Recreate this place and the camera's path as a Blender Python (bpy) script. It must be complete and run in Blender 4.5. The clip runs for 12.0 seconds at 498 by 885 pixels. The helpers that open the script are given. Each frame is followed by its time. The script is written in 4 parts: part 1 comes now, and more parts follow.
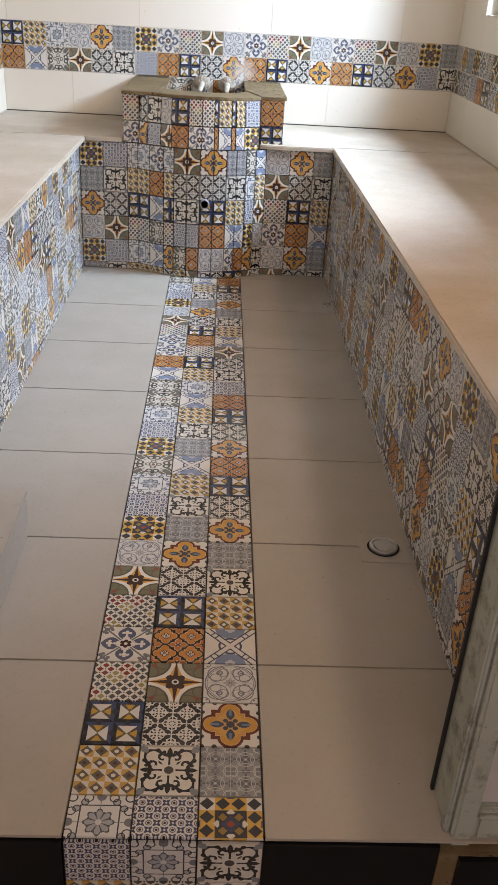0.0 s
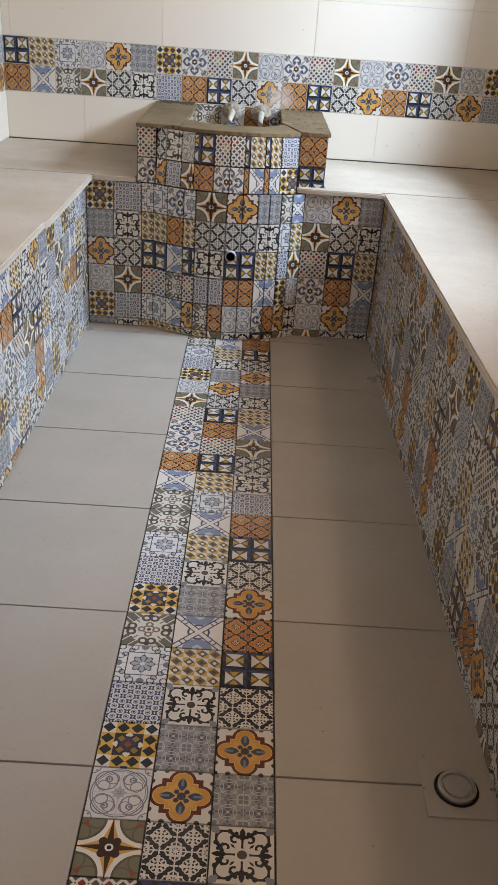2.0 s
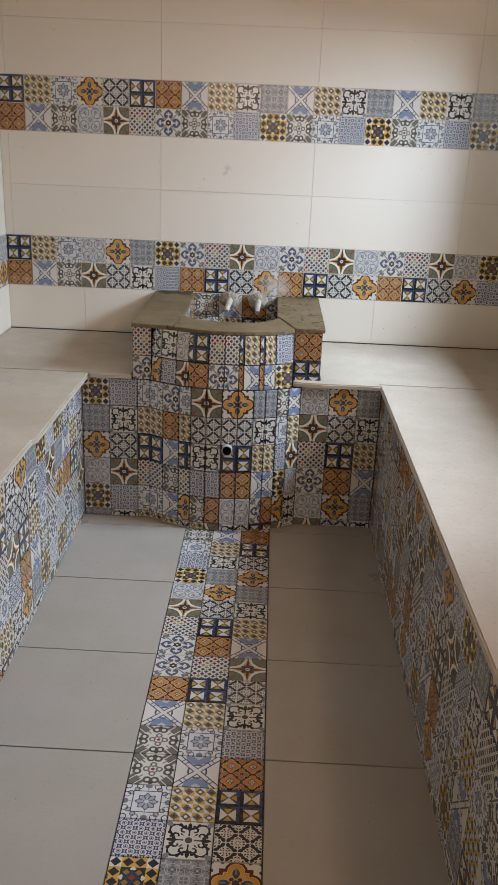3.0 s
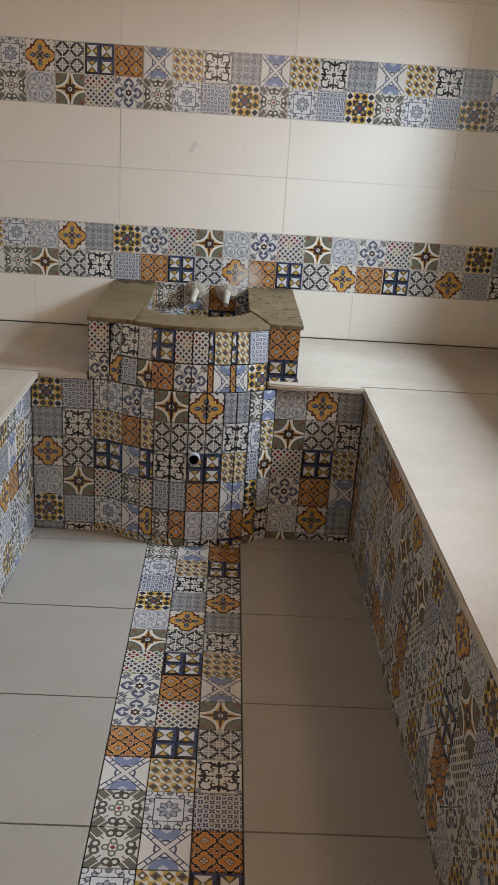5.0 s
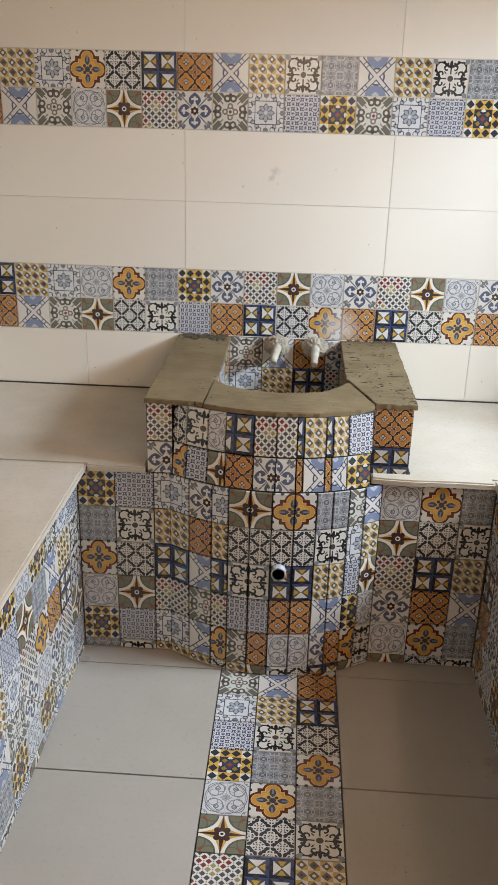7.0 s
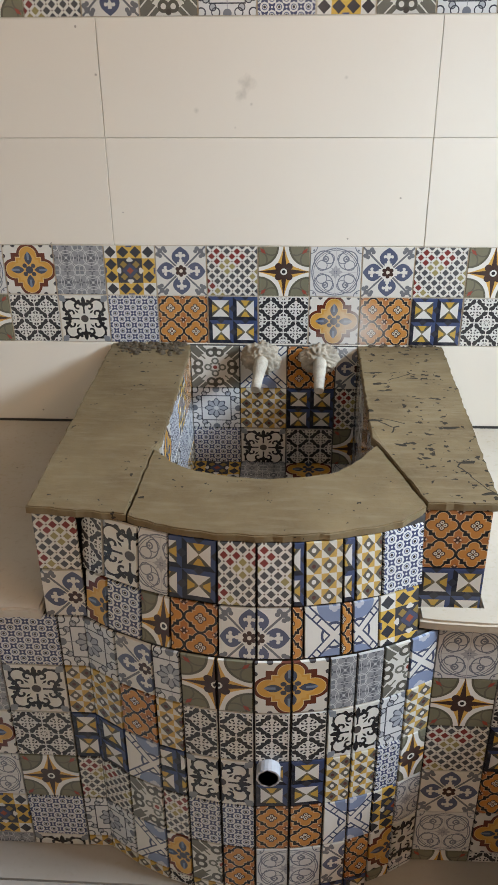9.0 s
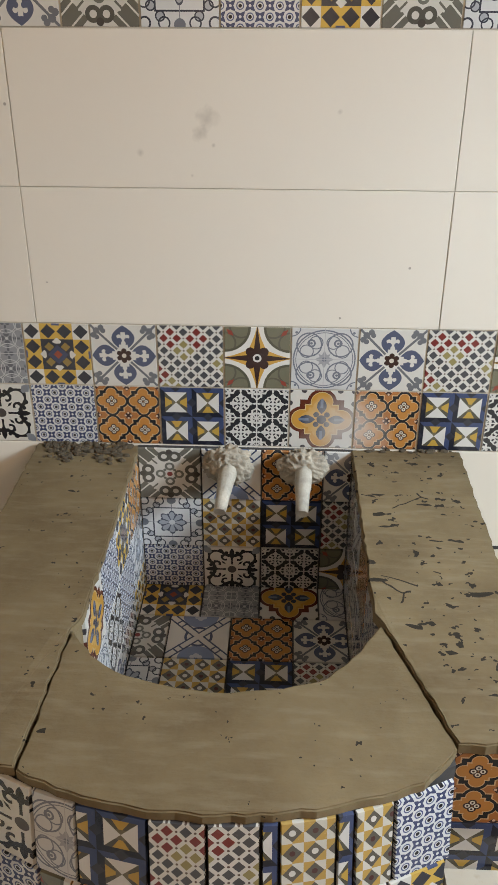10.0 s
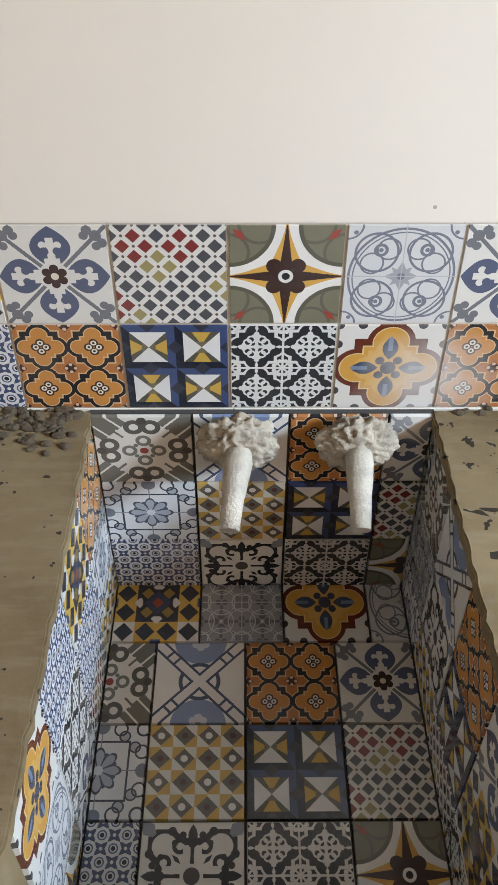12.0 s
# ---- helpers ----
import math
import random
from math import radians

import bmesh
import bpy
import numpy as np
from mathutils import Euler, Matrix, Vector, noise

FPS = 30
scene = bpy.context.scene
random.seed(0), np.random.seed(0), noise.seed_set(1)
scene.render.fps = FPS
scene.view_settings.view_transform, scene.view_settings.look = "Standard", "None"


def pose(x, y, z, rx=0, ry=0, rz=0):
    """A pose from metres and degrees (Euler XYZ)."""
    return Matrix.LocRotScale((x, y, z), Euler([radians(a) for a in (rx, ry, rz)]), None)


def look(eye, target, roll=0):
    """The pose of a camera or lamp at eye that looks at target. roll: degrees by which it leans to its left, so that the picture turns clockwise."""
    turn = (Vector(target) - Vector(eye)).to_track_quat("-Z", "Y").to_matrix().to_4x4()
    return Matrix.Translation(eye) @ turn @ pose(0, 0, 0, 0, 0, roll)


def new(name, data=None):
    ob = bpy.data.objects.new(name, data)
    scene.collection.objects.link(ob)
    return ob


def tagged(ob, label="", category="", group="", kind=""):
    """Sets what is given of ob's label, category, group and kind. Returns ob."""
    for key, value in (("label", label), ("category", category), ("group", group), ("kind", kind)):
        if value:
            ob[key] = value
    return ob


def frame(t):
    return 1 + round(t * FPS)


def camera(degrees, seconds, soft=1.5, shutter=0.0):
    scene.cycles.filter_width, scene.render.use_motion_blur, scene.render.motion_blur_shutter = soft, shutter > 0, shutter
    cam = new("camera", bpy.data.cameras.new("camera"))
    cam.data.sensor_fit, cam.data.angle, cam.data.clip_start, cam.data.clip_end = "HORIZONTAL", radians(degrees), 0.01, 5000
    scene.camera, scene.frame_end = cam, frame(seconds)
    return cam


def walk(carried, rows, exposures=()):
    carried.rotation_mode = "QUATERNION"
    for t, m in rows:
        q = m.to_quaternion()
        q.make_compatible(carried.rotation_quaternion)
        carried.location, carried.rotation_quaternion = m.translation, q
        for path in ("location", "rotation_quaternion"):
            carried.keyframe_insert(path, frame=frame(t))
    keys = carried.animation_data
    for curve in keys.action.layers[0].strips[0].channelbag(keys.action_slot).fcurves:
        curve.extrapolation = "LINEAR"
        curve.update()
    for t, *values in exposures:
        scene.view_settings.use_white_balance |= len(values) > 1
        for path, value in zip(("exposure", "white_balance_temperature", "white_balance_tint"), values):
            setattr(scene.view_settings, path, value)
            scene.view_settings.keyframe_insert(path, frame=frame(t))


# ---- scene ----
cam = camera(32.8, 12.0)
PATH = [
    (0, (0.051, -0.818, 1.144), (0.14, 0.938, 0.191), 3.4),
    (0.5, (0.088, -0.672, 1.136), (0.133, 1.085, 0.181), 2.7),
    (1, (0.054, -0.467, 1.161), (0.096, 1.29, 0.207), 3.2),
    (1.5, (0.021, -0.354, 1.157), (0.066, 1.406, 0.207), 3.9),
    (2, (0.054, -0.193, 1.171), (0.082, 1.568, 0.224), 4.1),
    (2.5, (0.108, -0.079, 1.352), (0.076, 1.762, 0.571), 2.4),
    (2.7, (0.119, -0.058, 1.385), (0.083, 1.81, 0.671), 2.5),
    (4.3, (0.055, 0.289, 1.342), (0.095, 2.174, 0.674), 2.9),
    (4.5, (0.062, 0.289, 1.341), (0.119, 2.16, 0.637), 3.4),
    (5, (0.062, 0.293, 1.344), (0.135, 2.158, 0.625), 3.8),
    (5.5, (0.022, 0.354, 1.345), (0.111, 2.238, 0.679), 2.4),
    (6, (0.041, 0.537, 1.326), (0.074, 2.419, 0.65), 1.6),
    (6.5, (0.058, 0.71, 1.406), (-0.026, 2.574, 0.687), 0.4),
    (7, (0.0, 0.918, 1.414), (-0.095, 2.773, 0.672), 1.6),
    (7.2, (-0.039, 1.037, 1.44), (-0.121, 2.889, 0.689), 1.8),
    (8.8, (0.015, 1.78, 1.365), (-0.094, 3.545, 0.433), -1.2),
    (9, (0.019, 1.872, 1.382), (-0.089, 3.632, 0.438), -0.6),
    (9.5, (0.005, 2.093, 1.378), (-0.021, 3.862, 0.447), 1.5),
    (10, (0.028, 2.305, 1.383), (-0.044, 4.069, 0.443), 0.2),
    (10.5, (0.034, 2.524, 1.391), (-0.13, 4.303, 0.492), -1.7),
    (11, (0.024, 2.672, 1.356), (-0.154, 4.383, 0.336), -1.7),
    (11.5, (-0.022, 2.81, 1.298), (-0.051, 4.348, 0.02), -0.7),
    (12, (-0.046, 2.852, 1.29), (-0.034, 4.322, -0.066), 0.2),
]
EXPOSURES = [(0.0, 0.22, 6850, 25), (2.0, -0.14, 6950, 25), (2.5, -0.48, 7100, 26), (4.5, -0.60, 7200, 25), (5.5, -0.66, 7350, 25), (6.0, -0.52, 7400, 25), (6.5, -0.30, 7450, 25),
             (7.0, -0.24, 7450, 25), (9.0, -0.34, 7450, 24), (10.0, -0.50, 7850, 24), (11.0, -0.46, 7700, 24), (11.5, -0.18, 7300, 25), (12.0, -0.12, 7250, 25)]
walk(cam, [(t, look(eye, target, roll)) for t, eye, target, roll in PATH], EXPOSURES)

# ---------------------------------------------------------------- light
world = bpy.data.worlds.new("sky")
scene.world = world
world.use_nodes = True
sky = world.node_tree.nodes.new("ShaderNodeTexSky")
sky.sky_type, sky.sun_disc = "NISHITA", False
sky.sun_elevation, sky.sun_rotation = radians(40), radians(200)
world.node_tree.links.new(sky.outputs[0], world.node_tree.nodes["Background"].inputs[0])
world.node_tree.nodes["Background"].inputs[1].default_value = 0.12


def area_lamp(name, eye, target, w, h, power, colour):
    d = bpy.data.lights.new(name, "AREA")
    d.shape, d.size, d.size_y, d.energy, d.color = "RECTANGLE", w, h, power, colour
    ob = new(name, d)
    ob.matrix_world = look(eye, target)
    return ob


# plan
XL, XR, YB = -0.975, 1.135, 3.5           # left, right and back walls
BL, BR, YF = -0.54, 0.524, 2.872          # bench faces and the back bench's face
ZB, ZC = 0.555, 0.738                     # bench top, basin rim
P = 0.1017                                # side of one printed square
ZCEIL, ZOUT = 2.6, -0.2
B1, B2 = 0.739, 1.342                     # undersides of the two bands
WY0, WY1, WZ0, WZ1 = 2.04, 3.12, 1.075, 1.76   # window opening in the right wall
VY0, VY1, VZ0, VZ1 = 0.70, 2.00, 1.95, 2.40   # high opening added to the right wall for the warm fill lamp
SILL = 0.024
DX0, DX1 = -0.46, 0.425                   # door opening

area_lamp("window_daylight", (XR + 0.60, 2.64, 1.82), (-0.2, 2.80, 0.6), 0.62, 0.42, 142, (0.54, 0.79, 1.0))
# warm fill lamp added in the invented high opening, to brighten the room
area_lamp("warm_fill_lamp", (XR + 0.10, (VY0 + VY1) / 2, (VZ0 + VZ1) / 2), (-0.5, (VY0 + VY1) / 2 + 0.3, 0.9), VY1 - VY0, VZ1 - VZ0, 27, (1.0, 0.76, 0.53))
# fill lamp added at the passage end; the passage has no known source
area_lamp("passage_fill_lamp", (-0.1, -2.52, 1.9), (0, 1, 1.4), 1.5, 0.9, 12, (1.0, 0.78, 0.60))

# ---------------------------------------------------------------- node arithmetic


class Num:
    """A value in a shader: arithmetic on it makes Math nodes."""
    tree = None

    def __init__(self, s):
        self.s = s

    @staticmethod
    def op(name, *args):
        n = Num.tree.nodes.new("ShaderNodeMath")
        n.operation = name
        for i, a in enumerate(args):
            if isinstance(a, Num):
                Num.tree.links.new(a.s, n.inputs[i])
            else:
                n.inputs[i].default_value = a
        return Num(n.outputs[0])

    def __add__(self, o): return Num.op("ADD", self, o)
    def __radd__(self, o): return Num.op("ADD", o, self)
    def __sub__(self, o): return Num.op("SUBTRACT", self, o)
    def __rsub__(self, o): return Num.op("SUBTRACT", o, self)
    def __mul__(self, o): return Num.op("MULTIPLY", self, o)
    def __rmul__(self, o): return Num.op("MULTIPLY", o, self)
    def __truediv__(self, o): return Num.op("DIVIDE", self, o)
    def __abs__(self): return Num.op("ABSOLUTE", self)
    def __lt__(self, o): return Num.op("LESS_THAN", self, o)
    def __gt__(self, o): return Num.op("GREATER_THAN", self, o)
    def __and__(self, o): return Num.op("MULTIPLY", self, o)
    def __or__(self, o): return Num.op("MAXIMUM", self, o)


def mx(a, b): return Num.op("MAXIMUM", a, b)
def mn(a, b): return Num.op("MINIMUM", a, b)
def frac(a): return Num.op("FRACT", a)
def flo(a): return Num.op("FLOOR", a)
def power(a, k): return Num.op("POWER", a, k)
def length(x, y): return Num.op("SQRT", x * x + y * y)
def dist(x, y, a, b): return length(x - a, y - b)
def inv(a): return 1.0 - a


def node_material(name):
    m = bpy.data.materials.new(name)
    m.use_nodes = True
    t = m.node_tree
    Num.tree = t
    return m, t, t.nodes["Principled BSDF"]


def rgb(t, colour):
    n = t.nodes.new("ShaderNodeRGB")
    n.outputs[0].default_value = (*colour, 1)
    return n.outputs[0]


def mix(t, fac, a, b, mode="MIX"):
    n = t.nodes.new("ShaderNodeMix")
    n.data_type, n.blend_type = "RGBA", mode
    for i, v in ((0, fac), (6, a), (7, b)):
        if isinstance(v, Num):
            t.links.new(v.s, n.inputs[i])
        elif isinstance(v, (int, float)):
            n.inputs[i].default_value = v
        elif isinstance(v, tuple):
            n.inputs[i].default_value = (*v, 1)
        else:
            t.links.new(v, n.inputs[i])
    return n.outputs[2]


def where(t):
    return t.nodes.new("ShaderNodeNewGeometry").outputs["Position"]


def grain(t, scale, detail=3, at=None, rough=0.55):
    n = t.nodes.new("ShaderNodeTexNoise")
    n.inputs["Scale"].default_value, n.inputs["Detail"].default_value, n.inputs["Roughness"].default_value = scale, detail, rough
    t.links.new(at or where(t), n.inputs["Vector"])
    return Num(n.outputs[0])


def ramp(a, lo, hi):
    n = Num.tree.nodes.new("ShaderNodeMapRange")
    n.inputs[1].default_value, n.inputs[2].default_value = lo, hi
    Num.tree.links.new(a.s, n.inputs[0])
    return Num(n.outputs[0])


def cells(t, scale, at=None, feature="F1"):
    n = t.nodes.new("ShaderNodeTexVoronoi")
    n.feature = feature
    n.inputs["Scale"].default_value = scale
    t.links.new(at or where(t), n.inputs["Vector"])
    return Num(n.outputs["Distance"])


def relief(t, bsdf, height, strength, depth):
    n = t.nodes.new("ShaderNodeBump")
    n.inputs["Strength"].default_value, n.inputs["Distance"].default_value = strength, depth
    t.links.new(height.s, n.inputs["Height"])
    t.links.new(n.outputs[0], bsdf.inputs["Normal"])


def own_random(t):
    return Num(t.nodes.new("ShaderNodeObjectInfo").outputs["Random"])


# ---------------------------------------------------------------- printed squares
WHITE, INK, GREY = (0.62, 0.60, 0.54), (0.016, 0.016, 0.018), (0.15, 0.155, 0.165)
OLIVE, AMBER, BROWN = (0.17, 0.16, 0.105), (0.60, 0.33, 0.07), (0.05, 0.025, 0.02)


def quatrefoil(x, y, s):
    """Below 1 inside a four-lobed outline with square shoulders."""
    lobes = mn(dist(x, y, 0.30 * s, 0.0), dist(x, y, 0.0, 0.30 * s)) / (0.22 * s)
    return mn(lobes, mx(x, y) / (0.33 * s))


def design(name):
    """One printed square: its drawing over u, v from 0 to 1."""
    m, t, bsdf = node_material("printed_" + name)
    sep = t.nodes.new("ShaderNodeSeparateXYZ")
    t.links.new(t.nodes.new("ShaderNodeUVMap").outputs[0], sep.inputs[0])
    u, v = Num(sep.outputs[0]), Num(sep.outputs[1])
    cx, cy = u - 0.5, v - 0.5
    ax, ay = abs(cx), abs(cy)
    hi, lo = mx(ax, ay), mn(ax, ay)
    r = length(cx, cy)
    layers, base = [], WHITE

    def put(mask, colour):
        layers.append((mask, colour))

    def band(d, at, half):
        return abs(d - at) < half

    def fold(n):
        x, y = frac(u * n) - 0.5, frac(v * n) - 0.5
        return x, y, abs(x), abs(y)

    if name == "scroll_circle":
        base = (0.56, 0.56, 0.54)
        ink = (0.17, 0.18, 0.21)
        put(band(r, 0.465, 0.011) | band(r, 0.43, 0.006), ink)
        put(band(dist(ax, ay, 0.235, 0.235), 0.185, 0.011) & inv(r < 0.1), ink)
        put(band(dist(ax, ay, 0.27, 0.13), 0.10, 0.008) | band(dist(ax, ay, 0.13, 0.27), 0.10, 0.008), ink)
        put(band(dist(ax, ay, 0.20, 0.26), 0.05, 0.014) | (dist(ax, ay, 0.20, 0.26) < 0.02), ink)
        put(band(dist(ax, ay, 0.5, 0.5), 0.13, 0.009) | (dist(ax, ay, 0.43, 0.43) < 0.02), ink)
        put(((lo * 2.0 + hi) < 0.15) | (abs(ax - ay) + (ax + ay) * 0.4 < 0.075), (0.33, 0.33, 0.34))
        put(r < 0.035, ink)
        put(lo < 0.005, (0.42, 0.42, 0.41))
    elif name == "star":
        base = OLIVE
        put(dist(ax, ay, 0.5, 0.5) > 0.405, (0.70, 0.68, 0.62))
        d = dist(ax, ay, 0.5, 0.5)
        put(band(d, 0.385, 0.02), (0.10, 0.095, 0.065))
        put(band(dist(ax, ay, 0.5, 0.24), 0.17, 0.014) & (d < 0.37) | band(dist(ax, ay, 0.24, 0.5), 0.17, 0.014) & (d < 0.37), (0.12, 0.11, 0.08))
        put((abs(ax - ay) + abs(ax + ay - 0.82) * 0.45 < 0.05), (0.30, 0.06, 0.04))
        put(lo < 0.19 * power(mx(1.0 - hi * 2.0, 0.0), 1.35) + 0.012, AMBER)
        put(lo < 0.065 * power(mx(1.0 - hi * 2.0, 0.0), 1.1) + 0.006, BROWN)
        put((dist(ax, ay, 0.105, 0.105) < 0.07) | (r < 0.12), BROWN)
        put(r < 0.066, (0.66, 0.65, 0.6))
        put(r < 0.036, INK)
    elif name == "dotted":
        x, y = (u + v) * 5.0, (u - v) * 5.0 + 10.0
        fx, fy = abs(frac(x) - 0.5), abs(frac(y) - 0.5)
        pick = t.nodes.new("ShaderNodeTexWhiteNoise")
        comb = t.nodes.new("ShaderNodeCombineXYZ")
        t.links.new(flo(x * 0.5).s, comb.inputs[0])
        t.links.new(flo(y * 0.5).s, comb.inputs[1])
        t.links.new(comb.outputs[0], pick.inputs["Vector"])
        h = Num(pick.outputs["Value"])
        inside = mx(fx, fy) < 0.335
        put(inside, (0.075, 0.075, 0.08))
        put(inside & (h > 0.69), (0.29, 0.24, 0.10))
        put(inside & (h > 0.95), (0.20, 0.035, 0.03))
        put(dist(fx, fy, 0.5, 0.5) < 0.10, (0.13, 0.09, 0.07))
    elif name == "leaf":
        petal = lo < 0.175 * (1.0 - power(abs(hi - 0.285) / 0.205, 2.0))
        put((abs(ax - ay) < 0.026) & (ax + ay > 0.2), GREY)
        put((dist(ax, ay, 0.40, 0.40) < 0.052) | (dist(ax, ay, 0.45, 0.33) < 0.045) | (dist(ax, ay, 0.33, 0.45) < 0.045), GREY)
        put((dist(ax, ay, 0.30, 0.40) < 0.04) | (dist(ax, ay, 0.40, 0.30) < 0.04), GREY)
        put(petal, (0.085, 0.10, 0.155))
        put((lo < 0.034 + 0.035 * (hi < 0.18)) & (hi < 0.38) & petal, WHITE)
        put((dist(hi, lo, 0.31, 0.065) < 0.034) & petal, WHITE)
        put((dist(hi, lo, 0.25, 0.055) < 0.038), (0.085, 0.10, 0.155))
        put((dist(ax, ay, 0.07, 0.04) < 0.04) | (dist(ax, ay, 0.0, 0.08) < 0.04), BROWN)
        put(r < 0.08, BROWN)
        put(r < 0.035, (0.62, 0.55, 0.45))
    elif name == "medallion":
        q = quatrefoil(ax, ay, 1.0)
        put((dist(hi, lo, 0.5, 0.28) < 0.045) | (dist(ax, ay, 0.5, 0.5) < 0.05), (0.06, 0.055, 0.06))
        put(q < 1.04, (0.12, 0.028, 0.015))
        put(q < 0.80, (0.62, 0.46, 0.22))
        put(q < 0.75, (0.56, 0.28, 0.055))
        put(quatrefoil(ax, ay, 0.66) < 0.95, (0.60, 0.34, 0.09))
        petal = lo < 0.075 * (1.0 - power(abs(hi - 0.235) / 0.135, 2.0))
        put(petal, (0.05, 0.065, 0.10))
        put(petal & (lo < 0.022) & (hi > 0.2), (0.15, 0.20, 0.27))
        put((dist(ax, ay, 0.085, 0.085) < 0.045) | (r < 0.075), (0.05, 0.055, 0.075))
    elif name == "filigree":
        base = (0.028, 0.028, 0.03)
        x, y, fx, fy = fold(2)
        fh, fl = mx(fx, fy), mn(fx, fy)
        fr = length(x, y)
        pale = (0.60, 0.59, 0.55)
        q = quatrefoil(fx, fy, 0.98)
        put(band(q, 1.12, 0.10), pale)
        put(band(dist(fx, fy, 0.10, 0.17), 0.07, 0.019) | band(dist(fx, fy, 0.17, 0.10), 0.07, 0.019), pale)
        put((fl < 0.03) & (fh < 0.30) | (fr < 0.06), pale)
        put((dist(fh, fl, 0.30, 0.0) < 0.05) | (dist(fh, fl, 0.25, 0.055) < 0.035), pale)
        put((fl < 0.035 * (1.0 - abs(fh - 0.43) * 11.0)), pale)
        put((abs(fx - fy) < 0.028) & (fx + fy > 0.68), pale)
        put((dist(fx, fy, 0.44, 0.34) < 0.045) | (dist(fx, fy, 0.34, 0.44) < 0.045) | (dist(fx, fy, 0.40, 0.40) < 0.035), pale)
        put(fh > 0.478, pale)
    elif name == "bows":
        x, y, fx, fy = fold(2)
        base = (0.014, 0.016, 0.026)
        fh, fl = mx(fx, fy), mn(fx, fy)
        rim = fh > 0.345
        put(rim & (abs(x) > abs(y)) & (x > 0.0), (0.04, 0.063, 0.14))
        put(rim & (abs(y) > abs(x)) & (y > 0.0), (0.04, 0.063, 0.14))
        put(rim & (fl < (fh - 0.345) * 1.0), (0.03, 0.033, 0.045))
        inner = fh < 0.345
        turn = flo(u * 2.0) + flo(v * 2.0)
        odd = abs(turn - 1.0) < 0.5
        side = (fx > fy) * odd + (fy > fx) * inv(odd)
        put(inner, (0.63, 0.62, 0.58))
        put(inner & (side > 0.5), (0.085, 0.078, 0.055))
        put(inner & (side > 0.5) & (fl < (fh - 0.06) * 0.62), (0.50, 0.31, 0.06))
        put(inner & (side > 0.5) & (fh < 0.13), (0.15, 0.13, 0.08))
    elif name == "arabesque_orange":
        x, y, fx, fy = fold(2)
        base = (0.40, 0.15, 0.045)
        gx, gy = abs(frac(u * 2.0 + 0.5) - 0.5), abs(frac(v * 2.0 + 0.5) - 0.5)
        q = quatrefoil(fx, fy, 0.93)
        put(band(q, 1.0, 0.17), INK)
        put(band(q, 0.78, 0.05) | band(q, 1.22, 0.05), (0.60, 0.38, 0.20))
        put((fx < 0.018) & (fy > 0.47) | (fy < 0.018) & (fx > 0.47), INK)
        put(q < 0.72, (0.50, 0.21, 0.05))
        put((mn(dist(fx, fy, 0.0, 0.10), dist(fx, fy, 0.10, 0.0)) < 0.088), BROWN)
        put((mn(dist(fx, fy, 0.0, 0.095), dist(fx, fy, 0.095, 0.0)) < 0.056), (0.66, 0.62, 0.52))
        put((mn(dist(fx, fy, 0.0, 0.095), dist(fx, fy, 0.095, 0.0)) < 0.026), BROWN)
        put((gx + gy < 0.15), BROWN)
        put((mn(dist(gx, gy, 0.0, 0.09), dist(gx, gy, 0.09, 0.0)) < 0.035), (0.6, 0.42, 0.3))
    elif name == "faded_grey":
        base = (0.25, 0.26, 0.27)
        x, y, fx, fy = fold(2)
        dark, pale = (0.12, 0.128, 0.14), (0.46, 0.47, 0.46)
        clover = mn(dist(fx, fy, 0.14, 0.0), dist(fx, fy, 0.0, 0.14)) < 0.085
        put(dist(fx, fy, 0.5, 0.5) < 0.21, (0.18, 0.19, 0.205))
        put(clover | (dist(fx, fy, 0.27, 0.27) < 0.05), dark)
        put((mn(fx, fy) < 0.035) & (mx(fx, fy) > 0.24) & (mx(fx, fy) < 0.42), dark)
        put((dist(fx, fy, 0.5, 0.08) < 0.07) | (dist(fx, fy, 0.08, 0.5) < 0.07), dark)
        put(band(dist(fx, fy, 0.5, 0.5), 0.235, 0.017) | band(dist(fx, fy, 0.0, 0.5), 0.33, 0.014), pale)
        put(band(dist(fx, fy, 0.5, 0.0), 0.33, 0.014) | band(length(fx, fy), 0.30, 0.012), pale)
        put(mx(fx, fy) > 0.485, (0.40, 0.40, 0.39))
        put(length(fx, fy) < 0.045, pale)
    elif name == "scroll_black":
        d = dist(ax, ay, 0.27, 0.27)
        put(band(d, 0.15, 0.03) & (ax + ay > 0.46) & (hi < 0.43), INK)
        put(band(dist(hi, lo, 0.27, 0.12), 0.055, 0.020) & (lo > 0.09), INK)
        put((dist(hi, lo, 0.41, 0.20) < 0.042) | (dist(hi, lo, 0.30, 0.17) < 0.03), INK)
        put(((ax + ay) > 0.74) & (abs(ax - ay) < 0.10 - abs(ax + ay - 0.86) * 0.55), (0.20, 0.215, 0.235))
        put(lo < 0.045 * (1.0 - power(abs(hi - 0.37) / 0.105, 2.0)), INK)
        put((dist(hi, lo, 0.315, 0.062) < 0.036) | (dist(hi, lo, 0.375, 0.095) < 0.034) | (dist(hi, lo, 0.30, 0.0) < 0.045), INK)
        put((lo < 0.016 + 0.05 * power(abs(hi - 0.19), 1.0)) & (hi < 0.3) & (hi > 0.11), INK)
        put(band(abs(ax - ay) + 0.35 * abs(ax + ay - 0.30), 0.0, 0.030) & (hi < 0.26), INK)
        put(r < 0.105, WHITE)
        put(r < 0.078, (0.07, 0.06, 0.055))
    elif name == "diamonds":
        x, y, fx, fy = fold(4)
